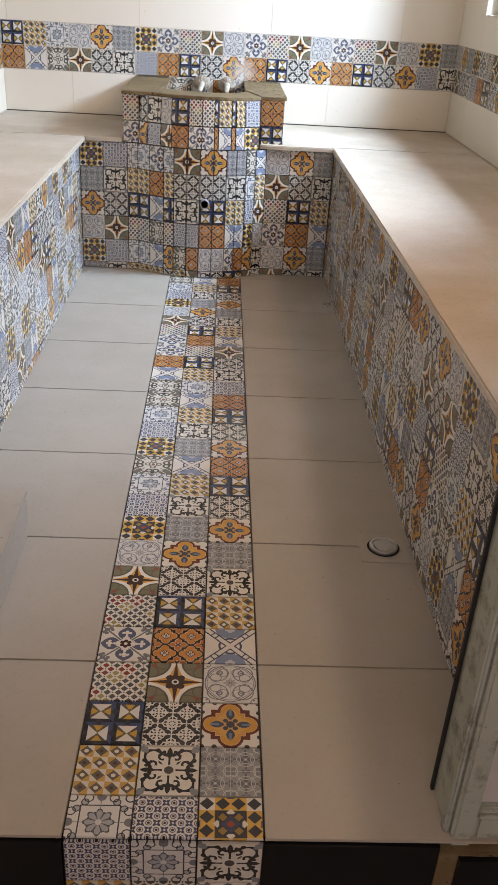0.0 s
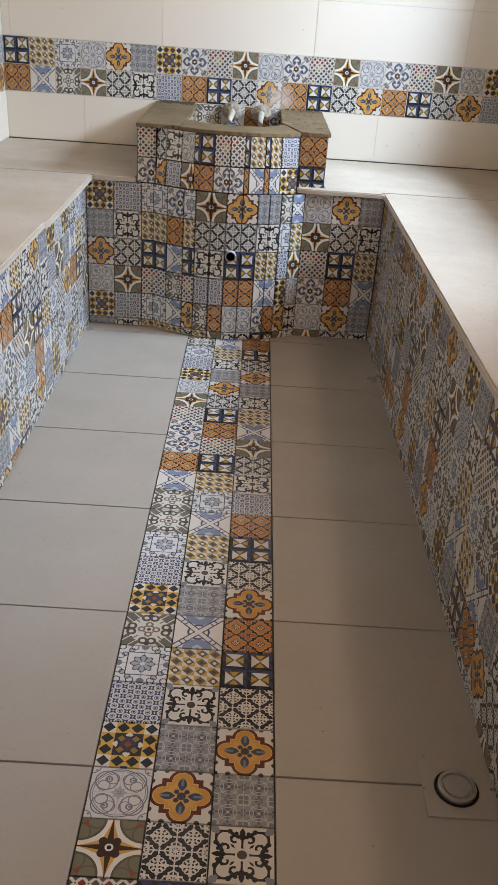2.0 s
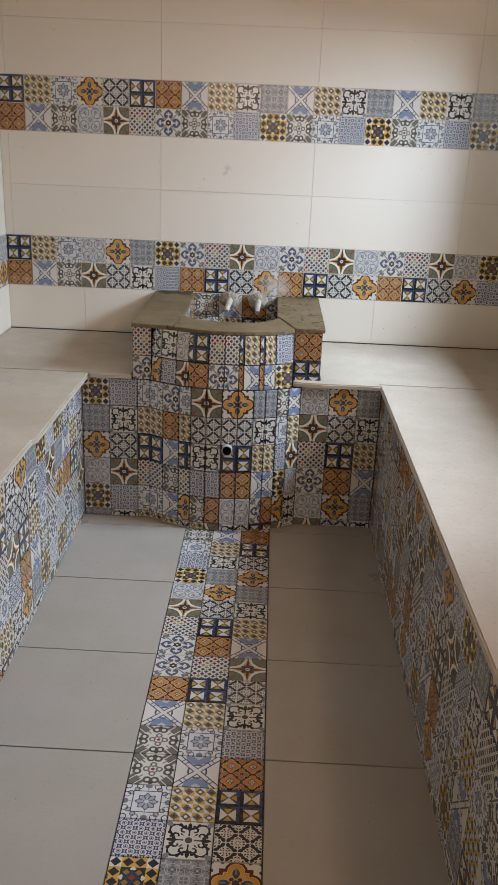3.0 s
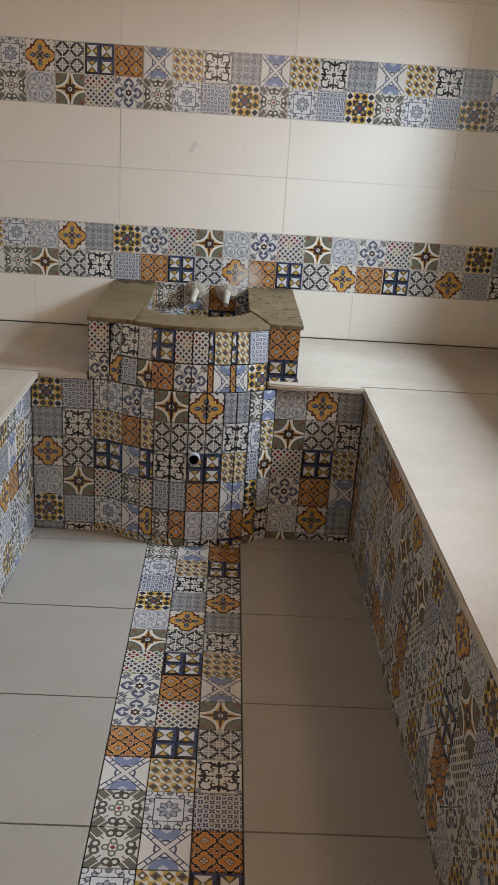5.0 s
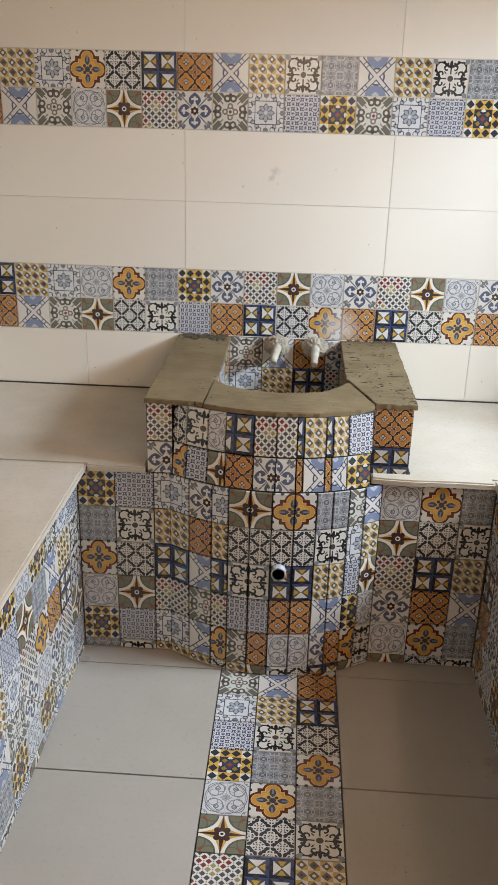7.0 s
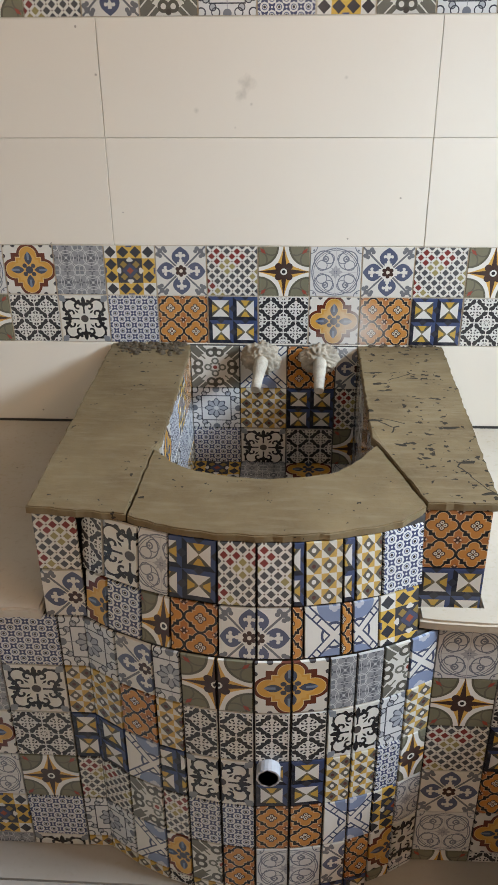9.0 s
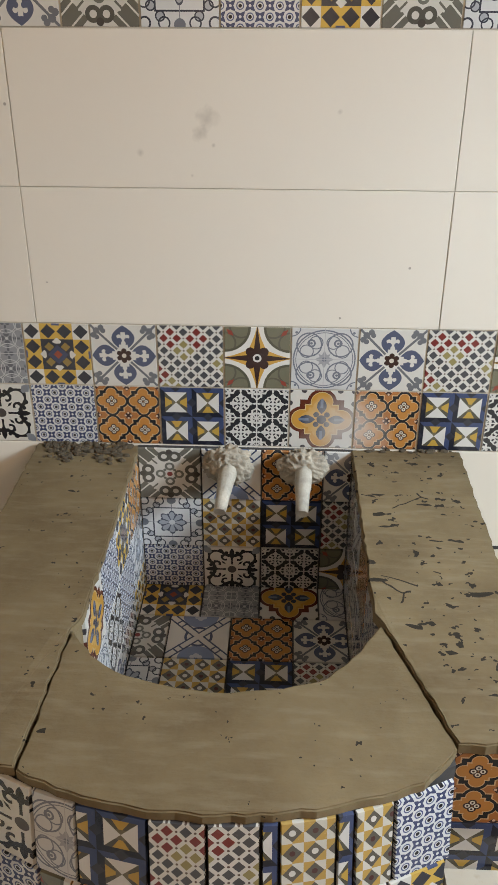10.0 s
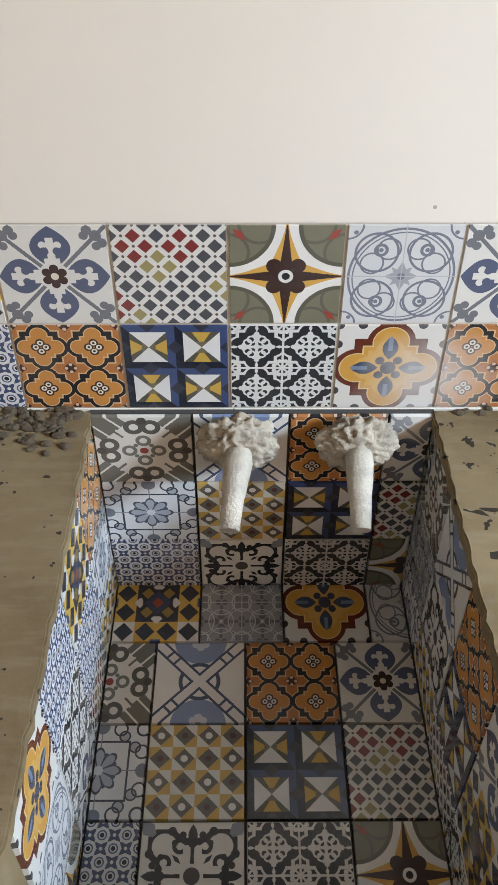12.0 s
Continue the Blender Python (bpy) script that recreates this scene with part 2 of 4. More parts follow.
        tick = abs(frac((flo(u * 4.0) + flo(v * 4.0)) * 0.5)) > 0.25
        half = frac(flo(u * 8.0) * 0.5) + frac(flo(v * 8.0) * 0.5)
        base = (0.60, 0.58, 0.50)
        put(abs(half - 0.5) < 0.25, (0.50, 0.31, 0.08))
        put(fx + fy < 0.43, (0.11, 0.10, 0.08))
        put((length(fx, fy) < 0.15) & tick, (0.64, 0.62, 0.56))
        put((length(fx, fy) < 0.13) & inv(tick), (0.09, 0.035, 0.03))
    elif name == "crossing":
        base = (0.64, 0.62, 0.56)
        put((dist(cx, ay, 0.0, 0.52) < 0.30), (0.19, 0.24, 0.35))
        put((dist(cx, ay, 0.0, 0.44) < 0.05) | (dist(ax, ay, 0.06, 0.47) < 0.04), (0.45, 0.47, 0.52))
        d = abs(ax - ay)
        put(band(r, 0.21, 0.022), (0.06, 0.075, 0.125))
        put(d < 0.105, (0.06, 0.075, 0.125))
        put(d < 0.065, (0.62, 0.60, 0.55))
        put(band(ax + ay, 0.52, 0.02) & (d < 0.1) | band(ax + ay, 0.68, 0.02) & (d < 0.1), (0.06, 0.075, 0.125))
    elif name == "kaleido":
        x, y, fx, fy = fold(4)
        base = (0.62, 0.60, 0.54)
        core, mid = hi < 0.25, (hi > 0.25) & (lo < 0.25)
        put(mid, (0.58, 0.36, 0.07))
        put(core, (0.035, 0.037, 0.045))
        put(fx + fy < 0.46, (0.03, 0.032, 0.04))
        put((fx + fy < 0.30) & core, (0.26, 0.17, 0.045))
        put((abs(cx) + abs(cy) < 0.16), (0.045, 0.055, 0.10))
        put((abs(cx) + abs(cy) < 0.07), (0.28, 0.06, 0.03))
        put((hi > 0.18) & (hi < 0.27) & (lo < 0.07 - abs(hi - 0.21)), (0.60, 0.58, 0.53))
        put((hi > 0.47) & (lo < 0.06), (0.06, 0.08, 0.16))
    elif name == "weave":
        base = (0.58, 0.59, 0.58)
        x, y = (u + v) * 4.0, (u - v) * 4.0 + 8.0
        fx, fy = abs(frac(x) - 0.5), abs(frac(y) - 0.5)
        put((fx < 0.17 * (1.0 - power(fy / 0.5, 2.0))) | (fy < 0.17 * (1.0 - power(fx / 0.5, 2.0))), (0.05, 0.065, 0.13))
        put(length(fx, fy) < 0.10, (0.58, 0.59, 0.58))
        put(dist(fx, fy, 0.5, 0.5) < 0.13, INK)
        put(band(dist(fx, fy, 0.5, 0.5), 0.24, 0.04), (0.08, 0.10, 0.19))
    elif name == "flower_frame":
        base = (0.60, 0.61, 0.60)
        ang = Num.op("ARCTAN2", cy, cx)
        wave = abs(Num.op("COSINE", ang * 4.0))
        put((abs(hi - 0.31) < 0.011), (0.045, 0.05, 0.065))
        put((abs(lo - 0.0) < 0.006) & (hi > 0.25), (0.2, 0.21, 0.23))
        put(r < 0.15 + 0.10 * wave, (0.075, 0.085, 0.11))
        put(r < 0.13 + 0.09 * wave, (0.33, 0.36, 0.39))
        put((r < 0.20) & (wave < 0.35), (0.08, 0.09, 0.12))
        put(r < 0.05, (0.55, 0.57, 0.58))
        leaf = (dist(ax, ay, 0.37, 0.25) < 0.065) | (dist(ax, ay, 0.25, 0.37) < 0.065)
        put(leaf, (0.05, 0.055, 0.07))
        put((dist(ax, ay, 0.37, 0.25) < 0.047) | (dist(ax, ay, 0.25, 0.37) < 0.047), (0.36, 0.38, 0.40))
        put(dist(hi, lo, 0.47, 0.0) < 0.075, (0.16, 0.175, 0.2))
        put(band(dist(ax, ay, 0.45, 0.45), 0.07, 0.012) | band(dist(hi, lo, 0.45, 0.2), 0.07, 0.01), (0.05, 0.055, 0.07))
    elif name == "acanthus":
        base = (0.58, 0.56, 0.50)
        olive = (0.135, 0.13, 0.105)
        ang = Num.op("ARCTAN2", ay, ax)
        ray = Num.op("COSINE", ang * 22.0)
        put((ax + ay > 0.56) & (r > 0.37 + 0.045 * ray) & (hi - lo < 0.26), olive)
        put((abs(ax - ay) < 0.02) & (ax + ay > 0.4), olive)
        put((abs(ax - ay - 0.13) < 0.016) & (ax + ay > 0.45) | (abs(ay - ax - 0.13) < 0.016) & (ax + ay > 0.45), WHITE)
        put(band(dist(hi, lo, 0.35, 0.085), 0.075, 0.028), (0.09, 0.085, 0.07))
        put(dist(hi, lo, 0.44, 0.0) < 0.05, (0.07, 0.06, 0.05))
        put(band(dist(hi, lo, 0.15, 0.0), 0.06, 0.02) | (dist(ax, ay, 0.08, 0.08) < 0.025), (0.15, 0.15, 0.125))
        put(r < 0.045, (0.25, 0.05, 0.04))

    colour = rgb(t, base)
    for mask, c in layers:
        colour = mix(t, mn(mx(mask, 0.0), 1.0), colour, c)
    # printed mottling, cement haze and scuffs
    soft = grain(t, 38.0, 4)
    colour = mix(t, 0.16, colour, mix(t, soft, (0.35, 0.35, 0.35), (1.0, 0.99, 0.97)), "MULTIPLY")
    haze = ramp(grain(t, 7.0, 5), 0.48, 0.8) * 0.12 + ramp(grain(t, 160.0, 2), 0.62, 0.75) * 0.05
    colour = mix(t, haze + own_random(t) * 0.01, colour, (0.36, 0.345, 0.31))
    spot = t.nodes.new("ShaderNodeVectorMath")
    spot.operation = "DISTANCE"
    t.links.new(where(t), spot.inputs[0])
    spot.inputs[1].default_value = (0.135, 3.5, 0.775)
    scuff = ramp(0.075 - Num(spot.outputs["Value"]) + (soft - 0.5) * 0.05, 0.0, 0.06)
    colour = mix(t, mn(mx(scuff, 0.0), 1.0) * 0.6, colour, (0.62, 0.60, 0.56))
    t.links.new(colour, bsdf.inputs["Base Color"])
    bsdf.inputs["Specular IOR Level"].default_value = 0.5
    t.links.new((0.12 + haze * 1.6).s, bsdf.inputs["Roughness"])
    relief(t, bsdf, soft, 0.05, 0.001)
    return m


DESIGNS = dict(A="scroll_circle", B="star", C="dotted", D="leaf", E="medallion", F="filigree", G="bows", H="arabesque_orange",
            I="faded_grey", J="scroll_black", K="diamonds", L="crossing", M="kaleido", N="weave", O="flower_frame", Q="acanthus")
PRINT = {k: design(n) for k, n in DESIGNS.items()}
SHEET = ["MNOQ", "IJKL", "EFGH", "ABCD"]      # one printed tile is four by four squares

# ---------------------------------------------------------------- plain materials


def ceramic(name, base, rough, dust=0.25, dust_colour=(0.42, 0.38, 0.31), scale=5.0, stains=()):
    m, t, b = node_material(name)
    cloud = grain(t, scale, 5)
    fine = grain(t, 90, 3)
    c = mix(t, own_random(t) * 0.5, base, tuple(x * 0.93 for x in base))
    d = ramp(cloud, 0.25, 0.85) * dust + ramp(fine, 0.55, 0.8) * dust * 0.4
    c = mix(t, d, c, dust_colour)
    if stains:
        for place_of, size in stains:
            d2 = t.nodes.new("ShaderNodeVectorMath")
            d2.operation = "DISTANCE"
            t.links.new(where(t), d2.inputs[0])
            d2.inputs[1].default_value = place_of
            c = mix(t, mn(mx(ramp(size - Num(d2.outputs["Value"]) + (fine - 0.5) * size * 1.5, 0.0, size), 0.0), 1.0) * 0.35, c, (0.2, 0.17, 0.13))
    specks = (cells(t, 26) < 0.055) & (grain(t, 9, 2) > 0.55)
    c = mix(t, specks * 0.6, c, (0.12, 0.10, 0.08))
    t.links.new(c, b.inputs["Base Color"])
    t.links.new((rough + d * 0.9).s, b.inputs["Roughness"])
    relief(t, b, fine * 0.3 + cloud, 0.03, 0.002)
    return m


FLOOR_TILE = ceramic("cream_floor_tile", (0.40, 0.37, 0.325), 0.22, 0.60, (0.29, 0.26, 0.195), 2.6)
BENCH_STONE = ceramic("cream_bench_slab", (0.53, 0.475, 0.40), 0.24, 0.75, (0.36, 0.285, 0.185), 3.2)
WALL_TILE = ceramic("ivory_wall_tile", (0.71, 0.66, 0.565), 0.30, 0.10, (0.55, 0.50, 0.42), 4.0,
                    [((-0.088, 3.5, 1.215), 0.012), ((-0.078, 3.5, 1.235), 0.016), ((0.098, 3.5, 1.244), 0.004), ((-0.17, 3.5, 1.19), 0.006), ((-0.07, 3.5, 1.20), 0.003), ((-0.10, 3.5, 1.16), 0.003)])


def plain(name, base, rough, amount=0.3, scale=12.0, metal=0.0, bump=0.2):
    m, t, b = node_material(name)
    g = grain(t, scale, 6, rough=0.65)
    c = mix(t, ramp(g, 0.3, 0.75) * amount, base, tuple(x * 0.45 for x in base))
    t.links.new(c, b.inputs["Base Color"])
    b.inputs["Roughness"].default_value, b.inputs["Metallic"].default_value = rough, metal
    relief(t, b, grain(t, scale * 9, 4), bump, 0.003)
    return m


def cement_material(name, cracked):
    m, t, b = node_material(name)
    big, fine = grain(t, 9, 5), grain(t, 120, 5, rough=0.7)
    streak_at = t.nodes.new("ShaderNodeMapping")
    streak_at.inputs["Scale"].default_value, streak_at.inputs["Rotation"].default_value = (6, 30, 6), (0, 0, 0.5)
    t.links.new(where(t), streak_at.inputs[0])
    streak = grain(t, 3.0, 4, streak_at.outputs[0])
    c = mix(t, ramp(big, 0.3, 0.72), (0.126, 0.085, 0.041), (0.208, 0.152, 0.080))
    c = mix(t, ramp(fine, 0.45, 0.8) * 0.4, c, (0.17, 0.135, 0.085))
    c = mix(t, ramp(streak, 0.5, 0.8) * 0.35, c, (0.27, 0.222, 0.148))
    pits = (grain(t, 70 if cracked else 95, 2) > (0.645 if cracked else 0.68)) & (grain(t, 12, 2) > (0.47 if cracked else 0.55))
    warp = t.nodes.new("ShaderNodeVectorMath")
    warp.operation = "ADD"
    nz = t.nodes.new("ShaderNodeTexNoise")
    nz.inputs["Scale"].default_value = 18
    t.links.new(where(t), nz.inputs["Vector"])
    sc = t.nodes.new("ShaderNodeVectorMath")
    sc.operation = "SCALE"
    sc.inputs["Scale"].default_value = 0.025
    t.links.new(nz.outputs["Color"], sc.inputs[0])
    t.links.new(where(t), warp.inputs[0])
    t.links.new(sc.outputs[0], warp.inputs[1])
    cracks = (cells(t, 10, warp.outputs[0], "DISTANCE_TO_EDGE") < 0.011) & (grain(t, 8, 2) > 0.61)
    gash = None
    for turn, size in ((0.5, 9.0), (-0.75, 8.0), (1.9, 11.0)):
        along = t.nodes.new("ShaderNodeMapping")
        along.inputs["Scale"].default_value, along.inputs["Rotation"].default_value = (1.0, 4.0, 1.0), (0, 0, turn)
        t.links.new(warp.outputs[0], along.inputs[0])
        one = (cells(t, size, along.outputs[0]) < 0.17) & (grain(t, 14 + size, 2) > (0.53 if cracked else 0.66))
        gash = mx(gash, one) if gash else one
    hole = mx(mx(pits, gash), cracks) if cracked else mx(pits, gash)
    c = mix(t, hole * 0.95, c, (0.020, 0.016, 0.011))
    t.links.new(c, b.inputs["Base Color"])
    b.inputs["Roughness"].default_value, b.inputs["Specular IOR Level"].default_value = 0.82, 0.2
    relief(t, b, fine * 0.35 + streak * 0.5 + big - hole * 2.5, 0.6, 0.004)
    return m


CEMENT = cement_material("trowelled_cement", False)
CRACKED = cement_material("cracked_cement", True)
DARK_MORTAR = plain("dark_brown_mortar", (0.085, 0.062, 0.036), 0.95, 0.6, 40, bump=0.4)
GROUT = plain("grey_grout", (0.055, 0.05, 0.045), 0.9)
PALE_GROUT = plain("ivory_grout", (0.52, 0.47, 0.38), 0.9)
PLASTER = plain("cream_plaster", (0.66, 0.60, 0.50), 0.9, 0.15, 3.0, bump=0.08)
CEILING_PAINT = plain("white_ceiling_paint", (0.75, 0.72, 0.66), 0.9, 0.1, 3.0, bump=0.05)
BLACK_STONE = plain("polished_black_granite", (0.008, 0.008, 0.009), 0.3, 0.4, 30, bump=0.02)


def stained_paint(name, base, stain):
    m, t, b = node_material(name)
    patch = mn(ramp(grain(t, 16, 6, rough=0.7), 0.50, 0.66) + ramp(grain(t, 70, 3), 0.62, 0.72) * 0.5, 1.0)
    c = mix(t, ramp(grain(t, 4, 4), 0.3, 0.8) * 0.5, base, tuple(x * 0.7 for x in base))
    c = mix(t, patch * 0.75, c, stain)
    t.links.new(c, b.inputs["Base Color"])
    t.links.new((0.45 + patch * 0.4).s, b.inputs["Roughness"])
    relief(t, b, patch + grain(t, 120, 3) * 0.3, 0.35, 0.002)
    return m


DOOR_PAINT = stained_paint("pale_green_door_paint", (0.40, 0.44, 0.38), (0.15, 0.13, 0.085))
BLACK_STONE.node_tree.nodes["Principled BSDF"].inputs["Specular IOR Level"].default_value = 0.12
DOOR_PANEL = plain("white_door_panel", (0.55, 0.54, 0.53), 0.55, 0.3, 4.0, bump=0.08)
SEAL_AND_SHADE = plain("black_seal_and_groove_shade", (0.012, 0.012, 0.012), 0.7)
STEEL = plain("brushed_steel", (0.55, 0.54, 0.52), 0.3, 0.4, 30, 1.0, 0.05)
PVC = plain("grey_plastic_pipe", (0.42, 0.43, 0.45), 0.45, 0.3, 30, bump=0.05)
# near-black colour that stands for shade in the pipe and round the lid
HOLE_SHADE = plain("black_hole_shade", (0.008, 0.008, 0.008), 0.9)
WRAP = plain("cement_smeared_white_wrap", (0.42, 0.36, 0.27), 0.75, 1.0, 38, bump=0.6)
SPOUT = plain("white_plastic_spout", (0.50, 0.45, 0.36), 0.6, 0.95, 42, bump=0.6)
FRAME_WHITE = plain("white_window_frame", (0.7, 0.7, 0.68), 0.4, 0.15, 8, bump=0.03)

# ---------------------------------------------------------------- builders


def mesh_object(name, bm, material, parent=None, label=""):
    me = bpy.data.meshes.new(name)
    bm.normal_update()
    bm.to_mesh(me)
    bm.free()
    me.materials.append(material)
    ob = new(name, me)
    ob.parent = parent
    if label:
        tagged(ob, label)
    return ob


def part(name, bm, material, parent, label=""):
    return mesh_object(name, bm, material, parent, label)


def add_box(bm, x0, x1, y0, y1, z0, z1):
    m = Matrix.Translation(((x0 + x1) / 2, (y0 + y1) / 2, (z0 + z1) / 2)) @ Matrix.Diagonal((x1 - x0, y1 - y0, z1 - z0, 1))
    return bmesh.ops.create_cube(bm, size=1, matrix=m)["verts"]


def boxes(*list_of):
    bm = bmesh.new()
    for b in list_of:
        add_box(bm, *b)
    return bm


def bevel(bm, w, seg=2):
    edges = [e for e in bm.edges if len(e.link_faces) == 2 and e.calc_face_angle(0) > 0.6]
    bmesh.ops.bevel(bm, geom=edges, offset=w, segments=seg, affect="EDGES", clamp_overlap=True)
    return bm


def prism(outline, z0, z1, bm=None):
    bm = bm or bmesh.new()
    low = [bm.verts.new((x, y, z0)) for x, y in outline]
    top = [bm.verts.new((x, y, z1)) for x, y in outline]
    n = len(outline)
    faces = [bm.faces.new(list(reversed(low))), bm.faces.new(top)]
    for i in range(n):
        faces.append(bm.faces.new((low[i], low[(i + 1) % n], top[(i + 1) % n], top[i])))
    bmesh.ops.recalc_face_normals(bm, faces=faces)
    return bm


PLATES = {}


def plate(name, parent, material, corner, along, up, w, h, crop=(0, 0, 1, 1), gap=0.0009, thick=0.004, sink=0.0):
    """A thin tile with its lower left corner at corner, w along and h up, standing out along x up."""
    w, h = w - gap * 2, h - gap * 2
    if w < 0.003 or h < 0.003:
        return None
    key = (material.name, round(w, 4), round(h, 4), tuple(round(c, 3) for c in crop), thick)
    if key not in PLATES:
        me = bpy.data.meshes.new(name)
        c = min(0.0007, w / 4)
        vs = [(0, 0, 0), (w, 0, 0), (w, h, 0), (0, h, 0), (c, c, thick), (w - c, c, thick), (w - c, h - c, thick), (c, h - c, thick)]
        me.from_pydata(vs, [], [(4, 5, 6, 7), (0, 1, 5, 4), (1, 2, 6, 5), (2, 3, 7, 6), (3, 0, 4, 7)])
        uv = me.uv_layers.new(name="UVMap")
        for loop in me.loops:
            x, y, _ = vs[loop.vertex_index]
            uv.data[loop.index].uv = (crop[0] + (crop[2] - crop[0]) * x / w, crop[1] + (crop[3] - crop[1]) * y / h)
        me.materials.append(material)
        PLATES[key] = me
    ob = new(name, PLATES[key])
    a, b = Vector(along).normalized(), Vector(up).normalized()
    n = a.cross(b)
    base = Vector(corner) + (a + b) * gap + n * (sink + random.uniform(-0.0003, 0.0003))
    m = Matrix((a, b, n)).transposed().to_4x4()
    m.translation = base
    ob.parent = parent
    ob.matrix_basis = m
    return ob


def clip_out(a0, a1, b0, b1, holes=()):
    """The rectangles left of one when rectangular holes are taken out."""
    left = [(a0, a1, b0, b1)]
    for h0, h1, k0, k1 in holes:
        out = []
        for a0, a1, b0, b1 in left:
            if a1 <= h0 or a0 >= h1 or b1 <= k0 or b0 >= k1:
                out.append((a0, a1, b0, b1))
                continue
            m0, m1 = max(a0, h0), min(a1, h1)
            out += [r for r in ((a0, h0, b0, b1), (h1, a1, b0, b1), (m0, m1, b0, k0), (m0, m1, k1, b1)) if r[1] > r[0] and r[3] > r[2]]
        left = out
    return left


def printed(parent, key, corner, along, up, w, h, crop=(0, 0, 1, 1), sink=0.0, gap=0.0009):
    return plate("printed_tile", parent, PRINT[key], corner, along, up, w, h, crop, gap, sink=sink)


def sheet_key(i, j, turned=False):
    return SHEET[i % 4][j % 4] if turned else SHEET[j % 4][i % 4]


# ---------------------------------------------------------------- setting
T = 0.15


def structure(name, bm, material, label, category):
    return tagged(mesh_object(name, bm, material), label, category, kind="structure")


wall_back = structure("wall_back", boxes((XL - T, XR + T, YB + 0.0016, YB + T, ZOUT, ZCEIL)), PALE_GROUT, "ivory tiled wall with two bands of printed tiles", "wall")
wall_left = structure("wall_left", boxes((XL - T, XL - 0.0016, -T, YB + 0.004, ZOUT, ZCEIL)), PALE_GROUT, "ivory tiled side wall with printed bands", "wall")
# the VY, VZ hole is an added opening that lets the fill lamp in
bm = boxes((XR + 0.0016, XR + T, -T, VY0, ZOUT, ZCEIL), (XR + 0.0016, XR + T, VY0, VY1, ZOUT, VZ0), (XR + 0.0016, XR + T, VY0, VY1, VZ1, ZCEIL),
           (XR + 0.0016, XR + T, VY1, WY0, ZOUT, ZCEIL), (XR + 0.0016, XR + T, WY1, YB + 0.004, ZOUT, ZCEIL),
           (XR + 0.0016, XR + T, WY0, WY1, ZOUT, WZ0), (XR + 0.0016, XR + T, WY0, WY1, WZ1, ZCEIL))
wall_right = structure("wall_right", bm, PALE_GROUT, "ivory tiled side wall with a window and an added high opening", "wall")
bm = boxes((XL - 0.004, DX0 - 0.06, -0.12, 0.0, ZOUT, ZCEIL), (DX1 + 0.3, XR + 0.004, -0.12, 0.0, ZOUT, ZCEIL), (DX0 - 0.06, DX1 + 0.3, -0.12, 0.0, 2.12, ZCEIL))
wall_door = structure("wall_front", bm, PLASTER, "cream plastered wall around the doorway", "wall")
structure("ceiling", boxes((XL - T, XR + T, -2.75, YB + T, ZCEIL, ZCEIL + 0.1)), CEILING_PAINT, "plain white painted ceiling", "ceiling")

floor = structure("floor", boxes((XL, XR, SILL + 0.012, YB, ZOUT, -0.005)), GROUT, "cream tiled floor with a printed tile runner", "floor")
passage = structure("passage_floor", boxes((XL - T, XR + T, -2.75, SILL + 0.012, ZOUT - 0.1, ZOUT)), FLOOR_TILE, "dusty tiled passage floor below the step", "floor")
# unseen walls that close the passage; end opening added for the fill lamp
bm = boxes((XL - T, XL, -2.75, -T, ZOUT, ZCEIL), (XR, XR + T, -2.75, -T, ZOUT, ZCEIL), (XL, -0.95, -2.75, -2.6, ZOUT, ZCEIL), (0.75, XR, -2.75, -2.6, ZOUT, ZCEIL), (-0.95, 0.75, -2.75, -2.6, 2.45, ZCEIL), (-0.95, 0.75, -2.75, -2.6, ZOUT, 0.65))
structure("passage_wall", bm, PLASTER, "unseen cream plastered passage walls, opening added for fill light", "wall")
riser = structure("threshold_riser", boxes((DX0, -0.155, SILL - 0.004, SILL + 0.012, ZOUT, -0.008), (0.152, DX1, SILL - 0.004, SILL + 0.012, ZOUT, -0.008), (-0.155, 0.152, SILL + 0.004, SILL + 0.012, ZOUT, -0.008)),
                  BLACK_STONE, "polished black stone step riser with printed tiles", "step")

# dark grout strip over the pale joint, shadow of the gap as colour
part("foot_joint", boxes((XL, -0.364, YB + 0.0005, YB + 0.003, ZB - 0.01, ZB + 0.003), (0.316, XR, YB + 0.0005, YB + 0.003, ZB - 0.01, ZB + 0.003)), GROUT, wall_back, "joint above the bench, dark strip for its shadow")

# window
win = tagged(new("window_1"), "white window frame set in the side wall opening", "window", kind="structure")
fr = 0.035
part("window_frame", bevel(boxes((XR + 0.05, XR + 0.09, WY0, WY1, WZ0, WZ0 + fr), (XR + 0.05, XR + 0.09, WY0, WY1, WZ1 - fr, WZ1),
     (XR + 0.05, XR + 0.09, WY0, WY0 + fr, WZ0 + fr, WZ1 - fr), (XR + 0.05, XR + 0.09, WY1 - fr, WY1, WZ0 + fr, WZ1 - fr),
     (XR + 0.05, XR + 0.09, (WY0 + WY1) / 2 - 0.015, (WY0 + WY1) / 2 + 0.015, WZ0 + fr, WZ1 - fr)), 0.003), FRAME_WHITE, win)
part("window_sill", bevel(boxes((XR + 0.001, XR + T, WY0 + 0.001, WY1 - 0.001, WZ0 - 0.01, WZ0 + 0.004)), 0.002), BENCH_STONE, win)

# ---------------------------------------------------------------- basin's curve
ARC_C, ARC_R = (-0.028, 3.258), 0.468


def arc_y(x, back=0.0):
    return ARC_C[1] + back - math.sqrt(max(ARC_R ** 2 - (x - ARC_C[0]) ** 2, 0))


